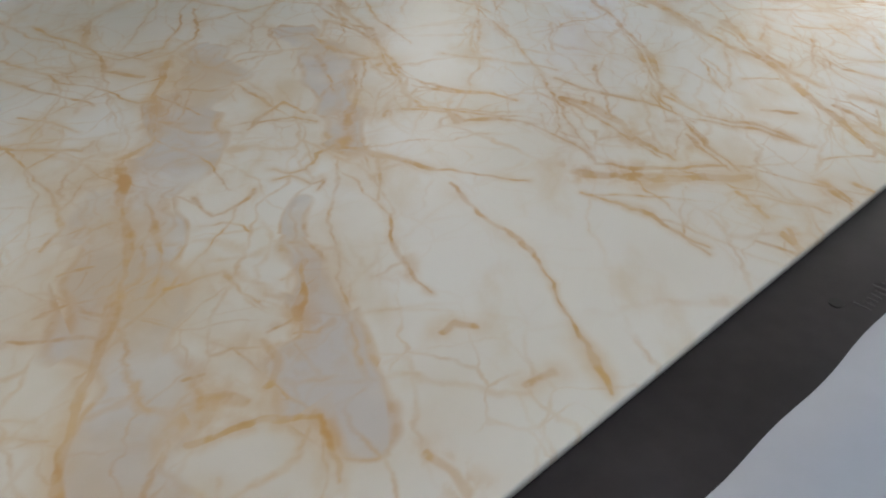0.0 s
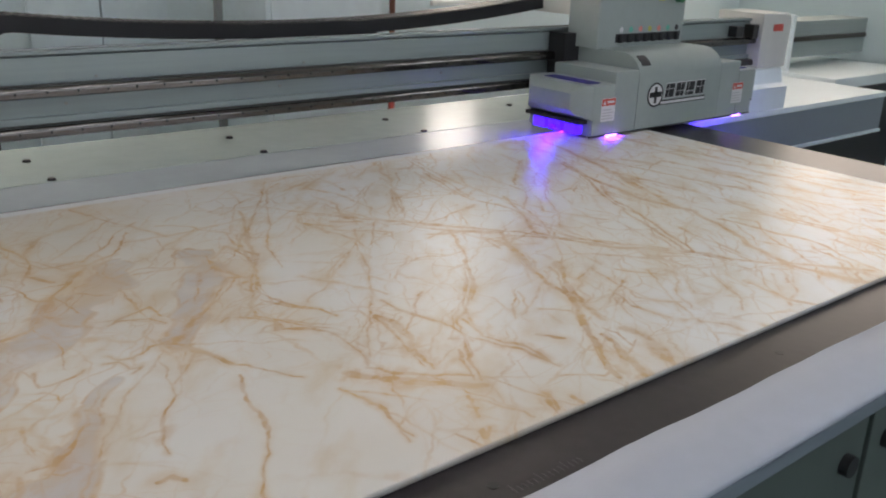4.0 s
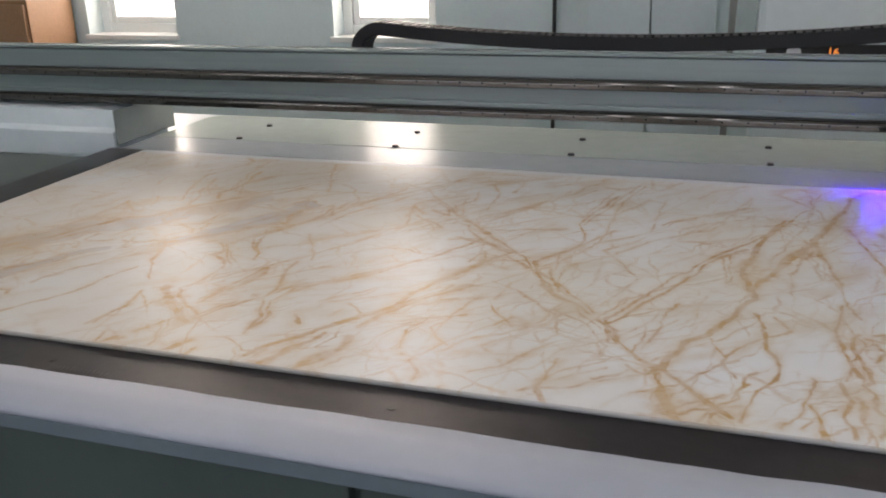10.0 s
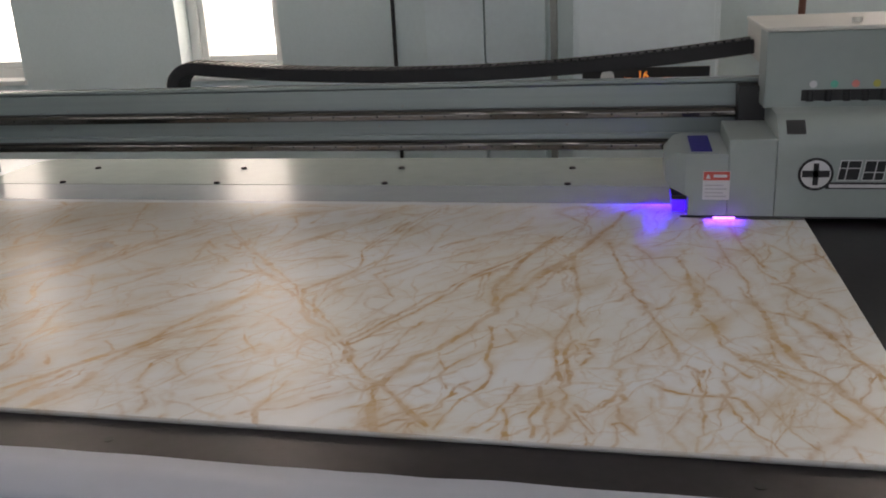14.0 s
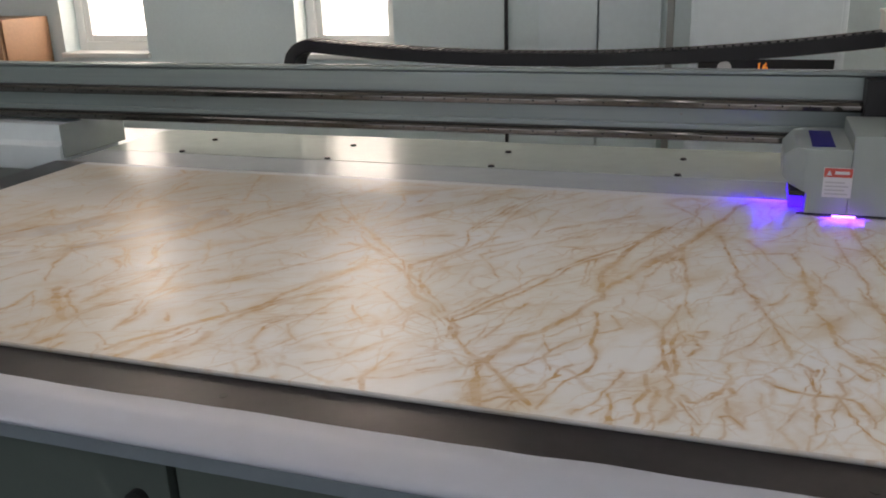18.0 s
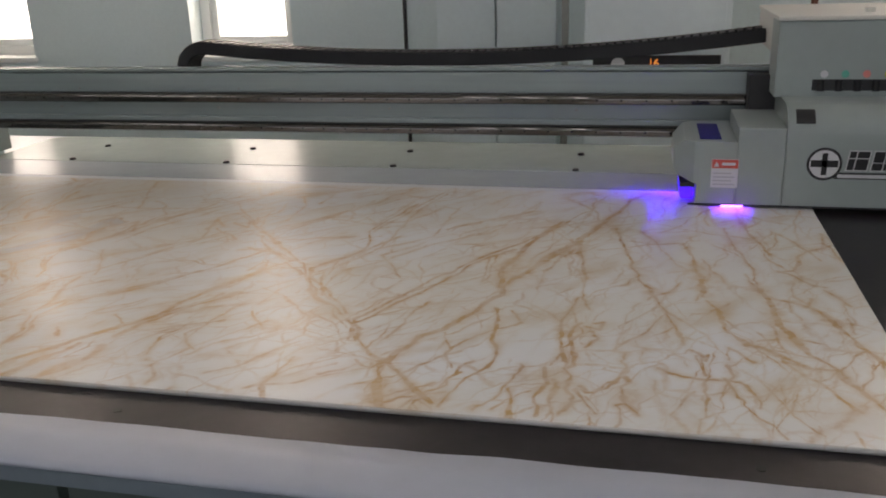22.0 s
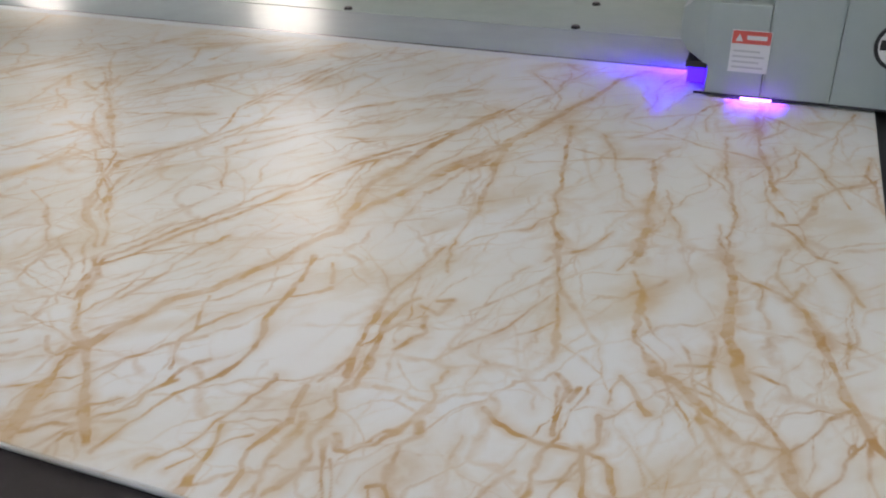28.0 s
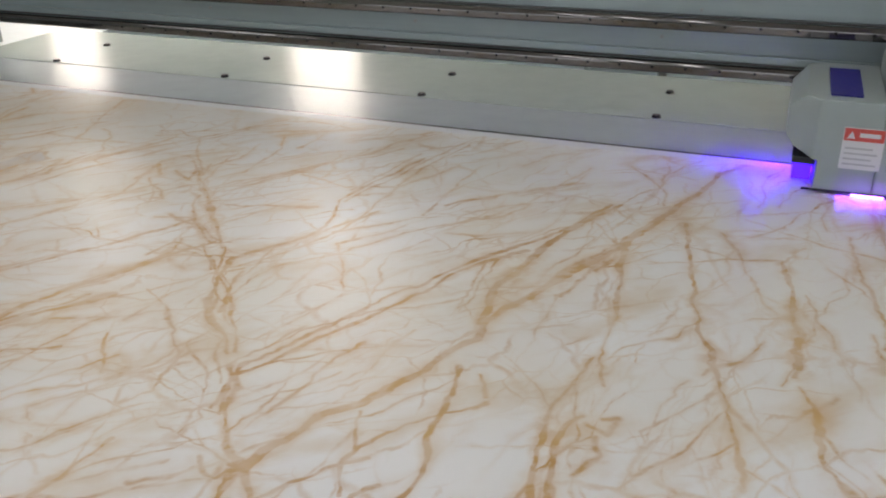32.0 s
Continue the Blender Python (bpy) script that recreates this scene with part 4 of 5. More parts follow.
# ---- room ----
XW0, XW1, YW0, YW1, ZC = -3.6, 5.6, -3.4, 3.35, 2.75
tagged(put("floor", box(XW0, XW1, YW0, YW1, -0.1, 0), M_FLOOR), "dark green painted workshop floor", "floor", kind="structure")
tagged(put("ceiling", box(XW0, XW1, YW0, YW1, ZC, ZC + 0.1), M_CEIL), "plain white ceiling", "ceiling", kind="structure")
tagged(put("wall_west", box(XW0 - 0.2, XW0, YW0, YW1 + 0.24, 0, ZC + 0.1), M_WALL), "pale grey painted wall", "wall", kind="structure")

WIN_N = [(-1.80, -1.25), (-0.355, 0.175), (2.86, 3.42)]
WZ0, WZ1 = 1.015, 2.45


def wall_with_openings(name, fixed0, fixed1, lo, hi, openings, z0, z1, mat, along="x", high=0.0):
    bm = bmesh.new()
    edge = lo
    base = z0
    for a, b in openings + [(hi, hi)]:
        z0 = base + (high if a > 2 else 0)
        spans = [(edge, a, 0, ZC + 0.1)]
        if b > a:
            spans += [(a, b, 0, z0), (a, b, z1, ZC + 0.1)]
        for s0, s1, q0, q1 in spans:
            if s1 - s0 > 1e-4:
                if along == "x":
                    box(s0, s1, fixed0, fixed1, q0, q1, bm=bm)
                else:
                    box(fixed0, fixed1, s0, s1, q0, q1, bm=bm)
        edge = b
    return put(name, bm, mat)


tagged(wall_with_openings("wall_north", YW1, YW1 + 0.24, XW0, XW1, WIN_N, WZ0, WZ1, M_WALL, high=0.105), "pale grey painted wall with small windows", "wall", kind="structure")
# unseen windows behind the camera, assumed and added for cool light on the fronts
WIN_S = [(-1.6, 0.6), (1.4, 3.6)]
tagged(wall_with_openings("wall_south", YW0 - 0.2, YW0, XW0, XW1, WIN_S, 1.1, 2.3, M_WALL), "pale grey painted wall with unseen, assumed wide windows", "wall", kind="structure")
for i, (a, b) in enumerate(WIN_S):
    w = tagged(new("window_%d" % (i + 6)), "wide white framed window, unseen and assumed for front light", "window", kind="structure")
    for x in (a, (a + b) / 2 - 0.025, b - 0.05):
        part("frame_post", box(x, x + 0.05, YW0 - 0.14, YW0 - 0.08, 1.1, 2.3, 0.006), M_FRAME, w)
    for z in (1.1, 2.25):
        part("frame_rail", box(a + 0.05, b - 0.05, YW0 - 0.14, YW0 - 0.08, z, z + 0.05, 0.006), M_FRAME, w)
    area("unseen_window_light", look(((a + b) / 2, YW0 - 0.17, 1.7), ((a + b) / 2, 3, 1.5)), b - a, 1.2, 47, (0.86, 0.93, 1.0))
WIN_E = [(1.7, 2.95)]
tagged(wall_with_openings("wall_east", XW1, XW1 + 0.2, YW0, YW1 + 0.24, WIN_E, 1.42, 2.45, M_WALL, "y"), "pale wall with a bright window", "wall", kind="structure")


def window(name, a, b, y, WZ0):
    w = tagged(new(name), "white framed casement window, bright daylight behind", "window", kind="structure")
    t = 0.05
    for nm, dims in (("frame_post", (a, a + t)), ("frame_post", (b - t, b))):
        part(nm, box(dims[0], dims[1], y + 0.12, y + 0.19, WZ0, WZ1, 0.006), M_FRAME, w)
    for z in (WZ0, WZ1 - t):
        part("frame_rail", box(a + t, b - t, y + 0.12, y + 0.19, z, z + t, 0.006), M_FRAME, w)
    sash = part("sash", box(a + t, a + t + 0.035, y + 0.135, y + 0.18, WZ0 + t, WZ1 - t, 0.005), M_FRAME, w)
    bm = box(b - t - 0.035, b - t, y + 0.135, y + 0.18, WZ0 + t, WZ1 - t, 0.005)
    box(a + t + 0.035, b - t - 0.035, y + 0.135, y + 0.18, WZ0 + t, WZ0 + t + 0.035, 0.005, bm=bm)
    box(a + t + 0.035, b - t - 0.035, y + 0.135, y + 0.18, WZ1 - t - 0.035, WZ1 - t, 0.005, bm=bm)
    part("sash_rail", bm, M_FRAME, w)
    part("window_sill", box(a - 0.012, b + 0.012, y - 0.025, y + 0.12, WZ0 - 0.022, WZ0 + 0.004, 0.006), M_FRAME, w, "white painted sill")
    g = part("pane", box(a + t + 0.035, b - t - 0.035, y + 0.155, y + 0.159, WZ0 + t + 0.035, WZ1 - t - 0.035), M_GLASS, w)
    g.visible_shadow = False
    return w


for i, (a, b) in enumerate(WIN_N):
    sill = WZ0 + (0.105 if a > 2 else 0)
    window("window_%d" % (i + 1), a, b, YW1, sill)
    area("window_light", look(((a + b) / 2, YW1 + 0.26, (sill + WZ1) / 2), ((a + b) / 2, 0, (sill + WZ1) / 2)), b - a, WZ1 - sill, 88, (1.0, 0.845, 0.70))
a, b = WIN_E[0]
w = tagged(new("window_5"), "bright side window with white frame", "window", kind="structure")
for y in (a, (a + b) / 2 - 0.025, b - 0.05):
    part("frame_post", box(XW1 + 0.08, XW1 + 0.14, y, y + 0.05, 1.42, 2.45, 0.006), M_FRAME, w)
for z in (1.42, 2.40):
    part("frame_rail", box(XW1 + 0.08, XW1 + 0.14, a + 0.05, b - 0.05, z, z + 0.05, 0.006), M_FRAME, w)
area("side_window_light", look((XW1 + 0.18, (a + b) / 2, 1.935), (0, (a + b) / 2, 1.7)), b - a, 1.03, 48, (1.0, 0.87, 0.68))
tagged(put("backdrop", box(-7, 9, 5.6, 5.65, -1, 6), M_SKYGLOW), "bright overexposed sky outside", "sky", kind="structure")

# ceiling lamps with three tubes
for x in (-0.96, 1.23, 3.42):
    lamp = thing("ceiling_light", "recessed three-tube ceiling lamp", "lamp", (x, 0.1, ZC), group="ceiling lights")
    part("housing", box(-0.38, 0.38, -0.6, 0.6, -0.03, -0.002, 0.004), M_WHITE, lamp)
    for dx in (-0.27, 0, 0.27):
        part("tube", rod((dx, -0.57, -0.05), (dx, 0.57, -0.05), 0.028), M_TUBE, lamp)
    area("ceiling_lamp_light", look((x, 0.1, ZC - 0.08), (x, 0.1, 0)), 0.70, 1.15, 1.5, (0.93, 0.97, 1.0))

# ---- printer table ----
BX0, BX1, BY0, BY1, ZB = -0.36, 2.478, 0.13, 1.605, 0.861
table = thing("printer_table", "large flatbed printer table with dark steel bed", "printer table")
part("bed_plate", box(BX0, BX1, BY0 + 0.10, BY1, ZB - 0.03, ZB, 0.002), M_BED, table, "dark brownish steel vacuum bed")
part("rear_strip", box(BX0 + 0.015, 2.498, BY1 + 0.004, 1.826, 0.832, 0.852, 0.003), M_PLATE_GREY, table, "glossy grey rear strip")
CN = [(0.07 * math.sin(k * math.pi / 16), 0.07 * math.cos(k * math.pi / 16)) for k in range(9)]
plan = [(BX0 + 0.015, 1.829), (2.498, 1.829)] + [(2.428 + u, 2.14 + v) for u, v in CN[::-1]] + [(BX0 + 0.085 - u, 2.14 + v) for u, v in CN]
part("rear_plate", prism(plan, "z", 0.832, 0.852, 0.002), M_PLATE, table, "glossy cream rear plate with rounded corners")
LX0, LX1 = BX0 - 0.5, BX1 + 0.03
bm = bmesh.new()
rows = []
for i in range(161):
    x = LX0 + (LX1 - LX0) * i / 160
    back = 0.253 + 0.004 * noise.noise((x * 3.1, 0.2, 0)) + 0.004 * noise.noise((x * 11, 4.2, 0))
    prof = [(0.137, 0.857), (0.135, 0.8595), (0.139, 0.8630), (0.15, 0.8650), (0.20, 0.8650), (back, 0.8632), (back + 0.0006, 0.8612)]
    rows.append([bm.verts.new((x, y, z)) for y, z in prof])
for r0, r1 in zip(rows, rows[1:]):
    for k in range(6):
        bm.faces.new((r0[k], r1[k], r1[k + 1], r0[k + 1]))
bmesh.ops.recalc_face_normals(bm, faces=bm.faces[:])
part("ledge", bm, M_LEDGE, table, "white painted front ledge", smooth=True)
part("ledge_core", box(LX0, LX1, 0.142, BY0 + 0.098, 0.838, 0.8605), M_WHITE, table)
part("fascia", box(LX0, LX1, 0.136, 0.1415, 0.834, 0.8568, 0.002), M_FASCIA, table)
part("cabinet_body", box(BX0 - 0.4, BX1 - 0.02, 0.165, 1.56, 0.10, 0.8375), M_DOOR, table)
part("plinth", box(BX0 - 0.36, BX1 - 0.06, 0.24, 1.5, 0.0, 0.10), M_BLACK, table)
for i in range(5):
    x0 = -0.82 + i * 0.645
    d = part("cabinet_door", box(x0 + 0.008, x0 + 0.637, 0.143, 0.163, 0.13, 0.832, 0.003), M_DOOR, table, "green grey cabinet door")
    for kx in (0.06, 0.585):
        part("knob", rod((x0 + kx, 0.130, 0.768), (x0 + kx, 0.143, 0.768), 0.016, 20), M_BLACK, d, "round black knob")
for i in range(5):
    for y, dx in ((1.843, 0), (2.051, 0.0)):
        part("plate_screw", rod((-0.03 + i * 0.559, y, 0.852), (-0.03 + i * 0.559, y, 0.858), 0.011, 14, 0.008), M_SCREW, table)
for x in (-0.05, 0.536, 1.110, 2.0):
    part("bed_screw", rod((x, 0.290, ZB), (x, 0.290, ZB + 0.0006), 0.007, 14), M_SCREW, table)

for k in range(14):
    part("scale_mark", box(0.548 + k * 0.008, 0.549 + k * 0.008, 0.264, 0.274 + 0.006 * (k % 5 == 0), ZB + 0.0002, ZB + 0.0007), M_SCALE, table)

# ---- printed board ----
board = new("printed_board", board_mesh(1300, 650))
board.data.materials.append(board_material())
tagged(board, "white board printed with tan veined marble pattern", "board")

# ---- gantry ----
GX0, GX1 = -1.25, 3.47
gantry = thing("printer_gantry", "grey aluminium gantry beam with two steel rails", "gantry")
part("beam", prism([(1.775, 0.978), (1.775, 1.148), (1.785, 1.153), (1.868, 1.153), (1.868, 0.968), (1.785, 0.968)], "x", GX0, GX1, 0.002), M_BEAM, gantry)
part("cap_strip", box(GX0, GX1, 1.768, 1.80, 1.1535, 1.162, 0.002), M_BEAM, gantry)
part("edge_strip", box(GX0, GX1, 1.800, 1.806, 1.1535, 1.164, 0.0015), M_CHROME, gantry, "bright machined edge")
part("strip", box(GX0, GX1, 1.762, 1.775, 1.003, 1.018, 0.002), M_BEAM, gantry)
for z, nm in ((1.076, "upper"), (0.9885, "lower")):
    part("rail_base", box(GX0, GX1, 1.758, 1.7745, z - 0.0145, z + 0.0145, 0.001), M_DARKRAIL, gantry, "dark rail base")
    r = part("rail", prism([(1.757, z - 0.012), (1.757, z + 0.013)] + [(1.749 - 0.012 * math.sin(a), z + 0.001 + 0.012 * math.cos(a)) for a in [k * math.pi / 80 for k in range(41)]] + [(1.737, z - 0.009), (1.741, z - 0.012)], "x", GX0 + 0.05, GX1 - 0.08), M_RAIL, gantry, "polished steel linear rail")
    bolt = rod((0, 1.7375, 0), (0, 1.736, 0), 0.0032, 10)
    me = bpy.data.meshes.new("rail_bolt")
    bolt.to_mesh(me)
    bolt.free()
    me.materials.append(M_SCREW)
    for i in range(66):
        o = new("rail_bolt", me)
        o.location = (GX0 + 0.1 + i * 0.0665, 0, z)
        o.parent = r
for i in range(-2, 5):
    for z in (1.1,):
        part("beam_screw", rod((0.633 + i * 0.546, 1.775, z), (0.633 + i * 0.546, 1.772, z), 0.0035, 10), M_POLE, gantry)
    part("beam_screw", rod((0.56 + i * 0.546, 1.775, 1.043), (0.56 + i * 0.546, 1.772, 1.043), 0.004, 10), M_POLE, gantry)
cap = part("end_cap", prism([(GX1 - 0.20, 0.965), (GX1 + 0.005, 0.965), (GX1 + 0.012, 1.150), (GX1 - 0.002, 1.176), (GX1 - 0.022, 1.185), (GX1 - 0.20, 1.185)], "y", 1.715, 1.93, 0.006), M_CREAM, gantry, "pale grey end cap with rounded corner")
part("cap_sticker", box(GX1 - 0.12, GX1 - 0.05, 1.7138, 1.7148, 1.112, 1.140), M_RED, cap, "small red sticker")
part("cap_bracket", box(GX1 - 0.35, GX1 - 0.30, 1.735, 1.774, 1.095, 1.135, 0.003), M_BLACK, gantry)
part("cap_bracket", box(GX1 - 0.24, GX1 - 0.202, 1.73, 1.774, 1.085, 1.14, 0.003), M_DARKRAIL, gantry)
part("end_plate", box(GX0 - 0.02, GX0 + 0.001, 1.70, 2.02, 0.95, 1.175, 0.004), M_GREY, gantry)


def end_cover(x0, x1, inner):
    """A white sheet-metal cover below the beam, creased along its front, on a long grey base."""
    out = [(1.66, 0.801), (1.66, 0.893), (1.672, 0.898), (1.685, 0.906), (1.70, 0.962), (1.96, 0.962), (1.96, 0.801)]
    part("end_cover", prism(out, "x", x0, x1, 0.003), M_WHITE, gantry, "white creased sheet-metal cover")
    part("cover_side", box(*((inner - 0.006, inner) if inner < x0 + 0.1 else (inner, inner + 0.006)), 1.668, 1.99, 0.853, 0.967, 0.002), M_GREY, gantry, "grey upright side plate")


end_cover(2.515, 3.43, 2.51)
end_cover(-1.2, -0.39, -0.385)
for x0, x1 in ((2.506, 4.35), (-1.9, -0.375)):
    base = thing("side_cabinet", "long white base cabinet beside the printer bed", "base cabinet", group="printer bases")
    part("top", box(x0, x1, 1.655, 2.45, 0.775, 0.80, 0.004), M_WHITE, base)
    part("front_panel", box(x0, x1, 1.665, 2.44, 0.62, 0.774, 0.003), M_FASCIA, base)
    part("bottom_edge", box(x0, x1, 1.655, 2.45, 0.605, 0.6195, 0.002), M_WHITE, base)
    part("leg_box", box(x0 + 0.1, x1 - 0.1, 1.8, 2.35, 0.0, 0.604), M_BLACK, base)

# ---- print carriage ----
CX, CY = 1.95, 1.435
car = thing("print_carriage", "grey printer carriage with violet ultraviolet lamps", "print carriage", (CX, CY, 0.0))
Z0 = 0.874
ARC = [(0.085 * (1 - math.cos(k * math.pi / 28)), 1.045 + 0.066 * math.sin(k * math.pi / 28)) for k in range(15)]
hood = [(0.0, Z0)] + ARC + [(0.26, 1.111), (0.26, Z0)]
part("main_hood", prism(hood, "x", 0.216, 0.645), M_GREY, car, "grey painted hood with rounded top edge")
for x0, x1 in ((0.108, 0.2155), (0.6455, 0.76)):
    part("shoulder", box(x0, x1, 0.001, 0.26, Z0, 1.063, 0.005), M_GREY, car)
part("bottom_skirt", box(0.0, 0.85, -0.001, 0.0, Z0, Z0 + 0.004), M_BLACK, car)


def wing(side):
    """The end housing with chamfered corners; side -1 or 1."""
    s = side
    base = 0.1075 if s < 0 else 0.7605
    reach = [(0, Z0), (0.09, Z0), (0.09, 0.925), (0.13, 0.938), (0.145, 0.955), (0.145, 1.005), (0.12, 1.029), (0, 1.029)]
    bm = prism([(base + s * u, z) for u, z in reach], "y", 0.001, 0.27)
    for y, turn in ((0.001, -1), (0.27, 1)):
        bmesh.ops.bisect_plane(bm, geom=bm.verts[:] + bm.edges[:] + bm.faces[:], plane_co=(base + s * 0.098, y, 0), plane_no=(s, turn, 0), clear_outer=True)
        bmesh.ops.holes_fill(bm, edges=[e for e in bm.edges if e.is_boundary])
    bmesh.ops.bevel(bm, geom=bm.edges[:], offset=0.003, segments=2, affect="EDGES", profile=0.7)
    w = part("end_housing", bm, M_GREY, car, "chamfered grey lamp housing")
    a, b = sorted((base + s * 0.035, base + s * 0.085))
    part("dark_window", box(a, b, 0.03, 0.22, 1.0292, 1.0315, 0.001), M_BLUE, w, "dark blue inset window")
    a, b = sorted((base + s * 0.092, base + s * 0.128))
    part("lamp_bracket", box(a, b, 0.02, 0.25, 0.912, 0.9235, 0.002), M_BLACK, w)
    for y0 in (0.035, 0.10, 0.165):
        part("ultraviolet_lamp", box(a + 0.003, b - 0.003, y0, y0 + 0.05, 0.879, 0.9115, 0.002), M_UV, w, "glowing violet lamp")
    cx = base + s * 0.005
    part("lamp_core", box(cx - 0.025, cx + 0.025, -0.004, -0.0012, Z0 - 0.0028, Z0 + 0.0018, 0.001), M_UVHOT, w, "glowing violet lamp")
    sp = bpy.data.lights.new("spill_light", "AREA")
    sp.shape, sp.size, sp.size_y, sp.energy, sp.color = "RECTANGLE", 0.09, 0.006, 0.30, (0.14, 0.02, 1.0)
    so = new("spill_light", sp)
    so.matrix_world = look((CX + cx, CY - 0.006, Z0 + 0.006), (CX + cx, CY - 0.05, 0.80))
    x = base - 0.057 if s < 0 else base - 0.034
    st = part("warning_sticker", box(x, x + 0.062, -0.0006, 0.0004, 0.918, 0.988), M_PAPER, w, "white and red warning sticker")
    part("red_band", box(x + 0.001, x + 0.061, -0.0012, -0.0007, 0.966, 0.987), M_RED, st)
    part("warning_mark", prism([(x + 0.006, 0.970), (x + 0.018, 0.970), (x + 0.012, 0.982)], "y", -0.0016, -0.0013), M_PAPER, st, "white triangle")
    part("title_bar", box(x + 0.024, x + 0.055, -0.0016, -0.0013, 0.973, 0.980), M_PAPER, st)
    for k in range(4):
        part("text_bar", box(x + 0.005, x + 0.055 - 0.008 * (k % 2), -0.0010, -0.0007, 0.925 + k * 0.009, 0.928 + k * 0.009), M_GREYPRINT, st)
    la = bpy.data.lights.new("lamp_light", "AREA")
    la.shape, la.size, la.size_y, la.energy, la.color = "RECTANGLE", 0.03, 0.2, 4.0, (0.06, 0.004, 1.0)
    lo = new("lamp_light", la)
    lo.matrix_world = look((CX + base + s * 0.11, CY + 0.13, 0.888), (CX + base + s * 0.20, CY + 0.13, 0.72))


wing(-1)
wing(1)
# emblem: ring, four leaning dark blocks, lower stripe
logo = part("emblem", box(0.325, 0.568, -0.0006, 0.0004, 0.946, 0.9615), M_BLACK, car, "black and white emblem band")
bm = bmesh.new()
bmesh.ops.create_cone(bm, cap_ends=True, segments=40, radius1=0.039, radius2=0.039, depth=0.001, matrix=pose(0.302, -0.0008, 0.981, 90))
part("emblem_disc", bm, M_BLACK, logo)
bm = bmesh.new()
bmesh.ops.create_cone(bm, cap_ends=True, segments=40, radius1=0.033, radius2=0.033, depth=0.001, matrix=pose(0.302, -0.0016, 0.981, 90))
part("emblem_ring", bm, M_PAPER, logo)
bm = box(0.272, 0.332, -0.0028, -0.0022, 0.974, 0.990)
box(0.296, 0.308, -0.0028, -0.0022, 0.955, 1.007, bm=bm)
part("emblem_mark", bm, M_BLACK, logo)
LEAN = 0.14


def leaning_block(x0, x1, z0, z1, y0, y1):
    """A flat block leaning to the right."""
    return prism([(x0 + LEAN * (z0 - 0.966), z0), (x1 + LEAN * (z0 - 0.966), z0), (x1 + LEAN * (z1 - 0.966), z1), (x0 + LEAN * (z1 - 0.966), z1)], "y", y0, y1)


for k, (cut, slit) in enumerate(((0.36, 0.62), (0.55, 0.40), (0.30, 0.30), (0.62, 0.55))):
    x = 0.350 + k * 0.053
    w, z0, h = 0.043, 0.968, 0.044
    back = part("block_outline", leaning_block(x - 0.0022, x + w + 0.0022, z0 - 0.0022, z0 + h + 0.0022, -0.0010, -0.0006), M_PAPER, logo, "white outline")
    for u0, u1 in ((0.0, cut - 0.03), (cut + 0.03, 1.0)):
        for v0, v1 in ((0.0, slit - 0.025), (slit + 0.025, 1.0)):
            part("emblem_block", leaning_block(x + w * u0, x + w * u1, z0 + h * v0, z0 + h * v1, -0.0016, -0.0011), M_BLACK, back)
part("lower_stripe", box(0.333, 0.564, -0.0014, -0.0008, 0.949, 0.957), M_PAPER, logo)
part("corner_slot", prism([(y - 0.0012, z + 0.0008) for y, z in ARC[4:10]] + [(y + 0.004, z - 0.004) for y, z in ARC[9:3:-1]], "x", 0.234, 0.276), M_BLACK, car, "black square inset")

# upper ink box
part("ink_box", box(0.20, 0.636, 0.17, 0.30, 1.108, 1.292, 0.004), M_GREY, car, "grey ink supply box")
part("ink_box_lid", box(0.196, 0.642, 0.166, 0.60, 1.2925, 1.303, 0.004), M_CREAM, car, "cream lid")
part("rear_box", box(0.20, 0.64, 0.3005, 0.60, 1.205, 1.292, 0.004), M_CREAM, car, "cream vented rear box")
bm = bmesh.new()
for k in range(34):
    box(0.6402, 0.6412, 0.325 + k * 0.0075, 0.3285 + k * 0.0075, 1.238, 1.262, bm=bm)
part("side_louvres", bm, M_BLACK, car)
part("tube_slot", box(0.286, 0.622, 0.1685, 0.172, 1.125, 1.152, 0.001), M_BLACK, car, "dark slot for ink tubes")
for k in range(8):
    part("ink_tube", rod((0.305 + k * 0.042, 0.163, 1.124), (0.305 + k * 0.042, 0.168, 1.150), 0.008, 12), M_RUBBER, car)
for k, mt in enumerate((M_PAPER, M_TEAL, M_PINK, M_YELLOW, M_PINK, M_TEAL, M_BLACK)):
    bm = bmesh.new()
    bmesh.ops.create_cone(bm, cap_ends=True, segments=20, radius1=0.009, radius2=0.009, depth=0.0012, matrix=pose(0.312 + k * 0.048, 0.1692, 1.165, 90))
    part("ink_label", bm, mt, car)
st = part("caution_plate", box(0.488, 0.520, 0.1688, 0.1698, 1.254, 1.284), M_YELLOW, car, "yellow and black caution plate")
part("caution_mark", prism([(0.494, 1.261), (0.514, 1.261), (0.504, 1.279)], "y", 0.1682, 0.1687), M_BLACK, st)
part("key_switch", rod((0.545, 0.160, 1.267), (0.545, 0.1695, 1.267), 0.010, 20), M_BLACK, car)
part("push_button", rod((0.588, 0.148, 1.266), (0.588, 0.1695, 1.266), 0.018, 28), M_GREEN, car, "large green push button")
part("hatch_knob", rod((0.42, 0.27, 1.303), (0.42, 0.27, 1.315), 0.012, 16), M_CREAM, car)
part("carriage_back", box(0.15, 0.70, 0.262, 0.335, 0.94, 1.15, 0.003), M_BLACK, car, "black slider blocks on the rails")
part("side_bracket", box(0.637, 0.665, 0.20, 0.32, 1.11, 1.20, 0.003), M_GREY, car)
part("proximity_switch", box(0.641, 0.668, 0.25, 0.29, 1.206, 1.226, 0.002), M_BLACK, car)

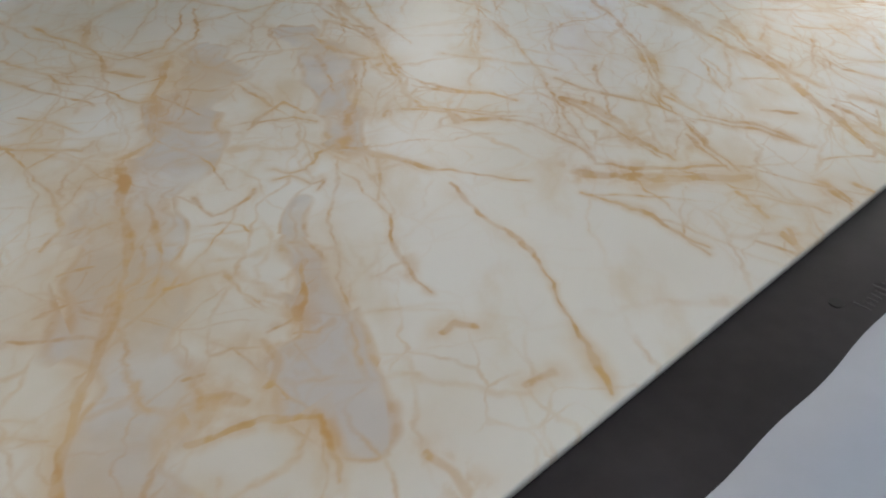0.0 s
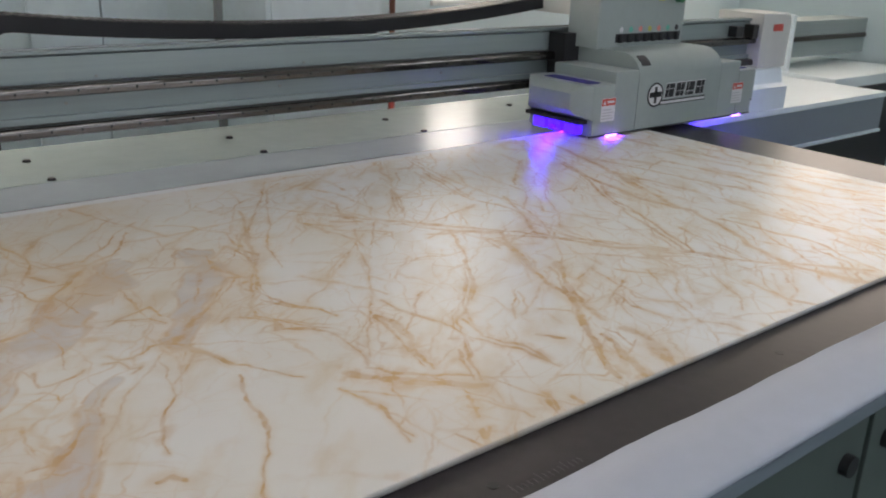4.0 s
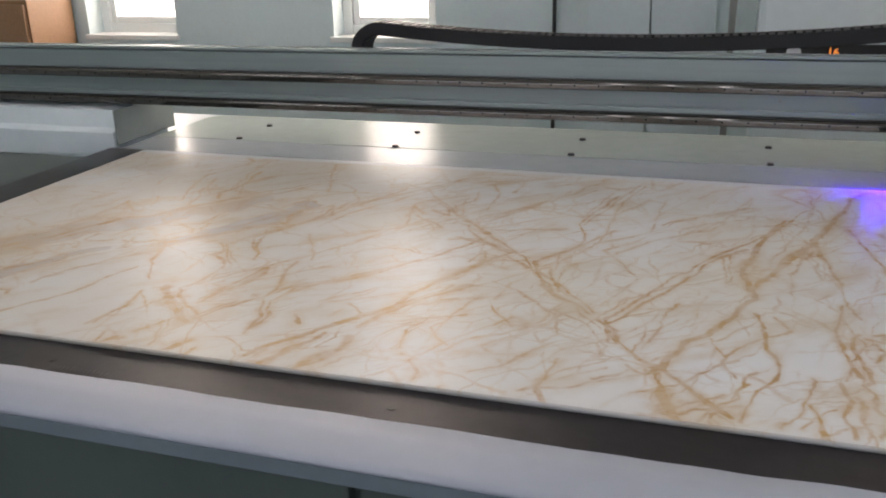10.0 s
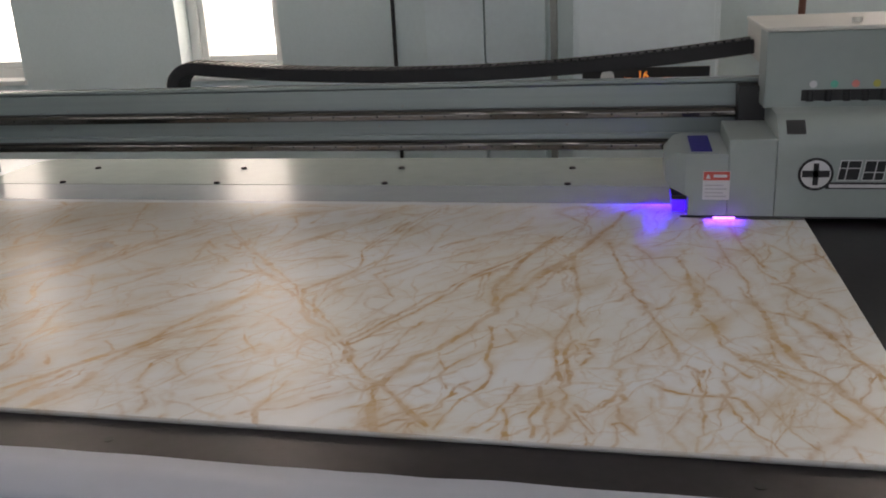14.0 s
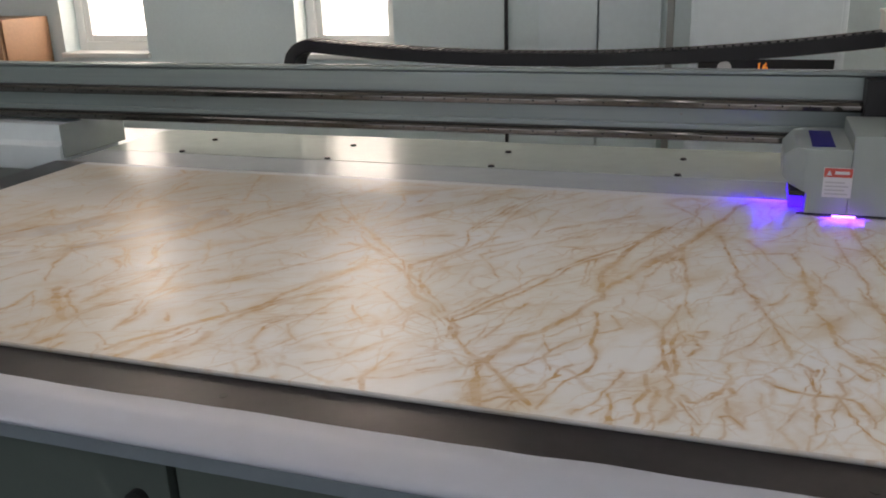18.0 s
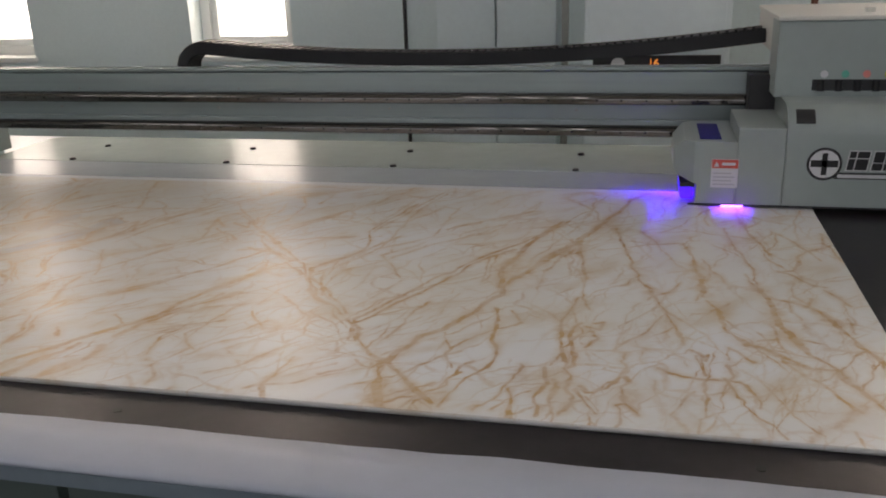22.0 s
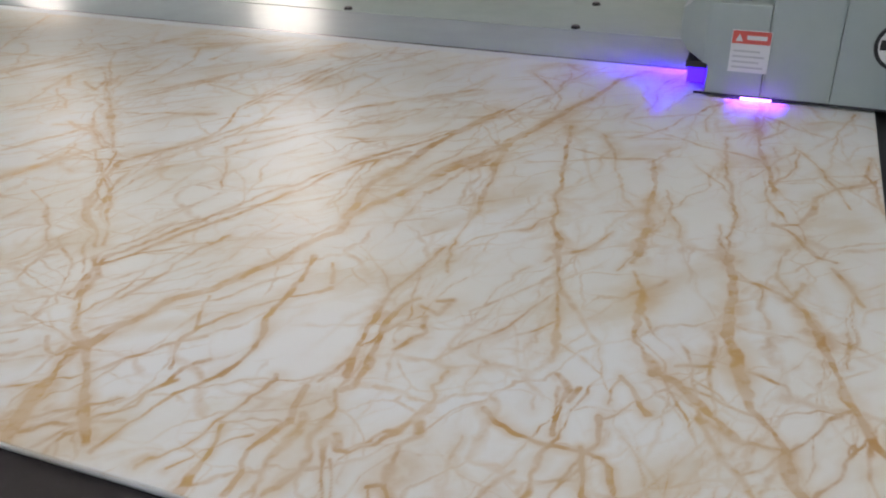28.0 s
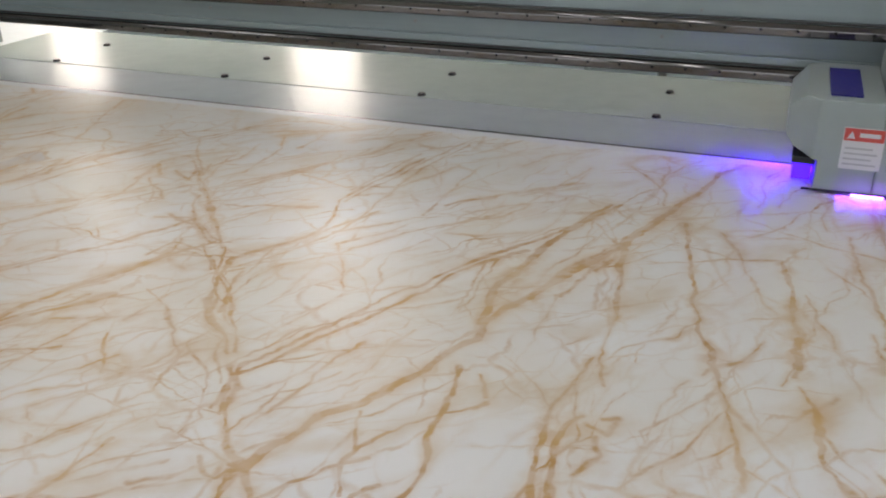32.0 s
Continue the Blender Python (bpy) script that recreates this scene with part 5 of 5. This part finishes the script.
# ---- cable chain ----
chain = thing("cable_chain", "black plastic cable chain arched above the beam", "cable chain", (0, 0, 0))
CYC = 1.90


def chain_path(n):
    pts = []
    xl, xr = 0.41, CX + 0.20
    for i in range(9):
        a = math.pi * (1 - i / 16)
        pts.append((xl + 0.075 + 0.075 * math.cos(a), 1.15 + 0.063 * math.sin(a)))
    for i in range(1, n):
        u = i / (n - 1)
        x = xl + 0.075 + u * (xr - xl - 0.075)
        pts.append((x, 1.213 - 0.17 * u * (1 - u) + 0.022 * u * u))
    return pts


pts = chain_path(80)
PITCH = 0.0235
bm = box(-0.0150, 0.0150, -0.0450, -0.0380, -0.019, 0.019, 0.002, seg=1)
box(-0.0150, 0.0150, 0.0380, 0.0450, -0.019, 0.019, 0.002, bm=bm, seg=1)
box(-0.0070, 0.0070, -0.0380, 0.0380, 0.0135, 0.0205, 0.0, bm=bm)
box(-0.0105, 0.0105, -0.0380, 0.0380, -0.018, -0.013, 0.0, bm=bm)
me_link = bpy.data.meshes.new("link")
bm.to_mesh(me_link)
bm.free()
me_link.materials.append(M_RUBBER)
left = 0.0
for (x0, z0), (x1, z1) in zip(pts, pts[1:]):
    ln = math.hypot(x1 - x0, z1 - z0)
    while left < ln:
        u = left / ln
        o = new("link", me_link)
        o.matrix_world = Matrix.Translation((x0 + (x1 - x0) * u, CYC, z0 + (z1 - z0) * u)) @ Matrix.Rotation(-math.atan2(z1 - z0, x1 - x0), 4, "Y")
        o.parent = chain
        left += PITCH
    left -= ln

# ---- things at the north wall ----
ac = thing("air_conditioner", "tall white floor-standing air conditioner with dark display", "air conditioner", (1.60, 2.765, 0.0))
part("body", box(0, 0.535, 0, 0.36, 0.0, 1.85, 0.012), M_WHITE, ac)
part("front_panel", box(0.02, 0.515, -0.012, -0.001, 0.12, 0.96, 0.004), M_WHITE, ac)
part("upper_panel", box(0.02, 0.515, -0.012, -0.001, 1.09, 1.82, 0.004), M_WHITE, ac)
disp = part("display", box(0.035, 0.505, -0.010, -0.001, 0.985, 1.078, 0.002), M_BLACK, ac, "glossy black display strip")
bm = bmesh.new()
bmesh.ops.create_cone(bm, cap_ends=True, segments=28, radius1=0.026, radius2=0.026, depth=0.002, matrix=pose(0.13, -0.0115, 1.045, 90))
part("round_mark", bm, M_PAPER, disp, "white round mark")


def writing(name, text, size, m, mat, parent):
    c = bpy.data.curves.new(name, "FONT")
    c.body, c.size, c.extrude, c.align_x = text, size, 0.0005, "CENTER"
    t = new(name + "_tmp", c)
    dg = bpy.context.evaluated_depsgraph_get()
    me = bpy.data.meshes.new_from_object(t.evaluated_get(dg))
    bpy.data.objects.remove(t)
    me.materials.clear()
    me.materials.append(mat)
    o = new(name, me)
    o.parent = parent
    o.matrix_local = m
    return o


writing("digits", "16", 0.042, pose(0.262, -0.0112, 1.036, 90, 0, 0), M_DIGIT, disp)
for x in (0.19, 0.335):
    part("indicator_bar", box(x, x + 0.03, -0.0115, -0.0105, 1.035, 1.041), M_DIGIT, disp)

pole = tagged(put("wall_pole", box(1.495, 1.522, 2.96, 2.99, 0.0, ZC, 0.004), M_POLE), "grey metal upright pole", "pole")
tagged(put("hanging_cable", rod((0.744, 3.325, 0.60), (0.744, 3.325, ZC), 0.009, 10), M_BLACK), "black cable hanging down the wall", "cable")
tagged(put("wrapped_pipe", rod((2.48, 3.17, 0.0), (2.48, 3.17, 2.3), 0.014, 16), M_PIPE), "brown wrapped pipe running up the wall", "pipe")
tagged(put("conduit", rod((2.165, 3.335, 0.0), (2.165, 3.335, ZC), 0.010, 10), M_PAPER), "thin white conduit on the wall", "conduit")
for x0, x1 in ((0.90, 1.44),):
    d = thing("wall_panel", "large white sheet panel leaning on the wall", "panel", (x0, 3.30, 0))
    part("sheet", box(0, (x1 - x0) * 0.5 - 0.004, 0, 0.03, 0.0, 2.2, 0.004), M_PANEL, d)
    part("sheet", box((x1 - x0) * 0.5 + 0.004, x1 - x0, 0, 0.03, 0.0, 2.2, 0.004), M_PANEL, d)
red = thing("fire_extinguisher", "small red extinguisher on the floor by the wall", "fire extinguisher", (2.42, 3.08, 0))
part("cylinder", rod((0, 0, 0), (0, 0, 0.55), 0.06, 20), M_RED, red)
part("neck", rod((0, 0, 0.55), (0, 0, 0.64), 0.06, 20, 0.015), M_RED, red)
part("valve", rod((0, 0, 0.64), (0, 0, 0.70), 0.014, 12), M_RED, red)
wd = thing("wooden_cabinet", "brown wooden cabinet by the wall", "cabinet", (-2.47, 3.0, 0))
part("body", box(0, 0.6, 0, 0.33, 0, 1.22, 0.006), M_WOOD, wd)
part("door", box(0.01, 0.59, -0.018, -0.001, 0.05, 1.20, 0.004), M_WOOD, wd)

# neighbouring machine
mach = thing("second_machine", "grey neighbouring machine with dark lower cabinet", "machine", (4.55, 2.05, 0))
part("lower_cabinet", box(0, 0.85, 0, 0.9, 0.0, 0.74, 0.01), M_BLACK, mach)
part("worktop", box(-0.05, 0.9, -0.05, 0.95, 0.741, 0.80, 0.008), M_WHITE, mach)
part("beam", box(0.0, 0.9, 0.3, 0.5, 0.86, 1.06, 0.005), M_BEAM, mach)
part("rail", box(0.02, 0.88, 0.283, 0.299, 0.95, 0.975, 0.002), M_DARKRAIL, mach)
part("side_post", box(-0.03, 0.0, 0.25, 0.55, 0.8005, 1.1, 0.005), M_WHITE, mach)
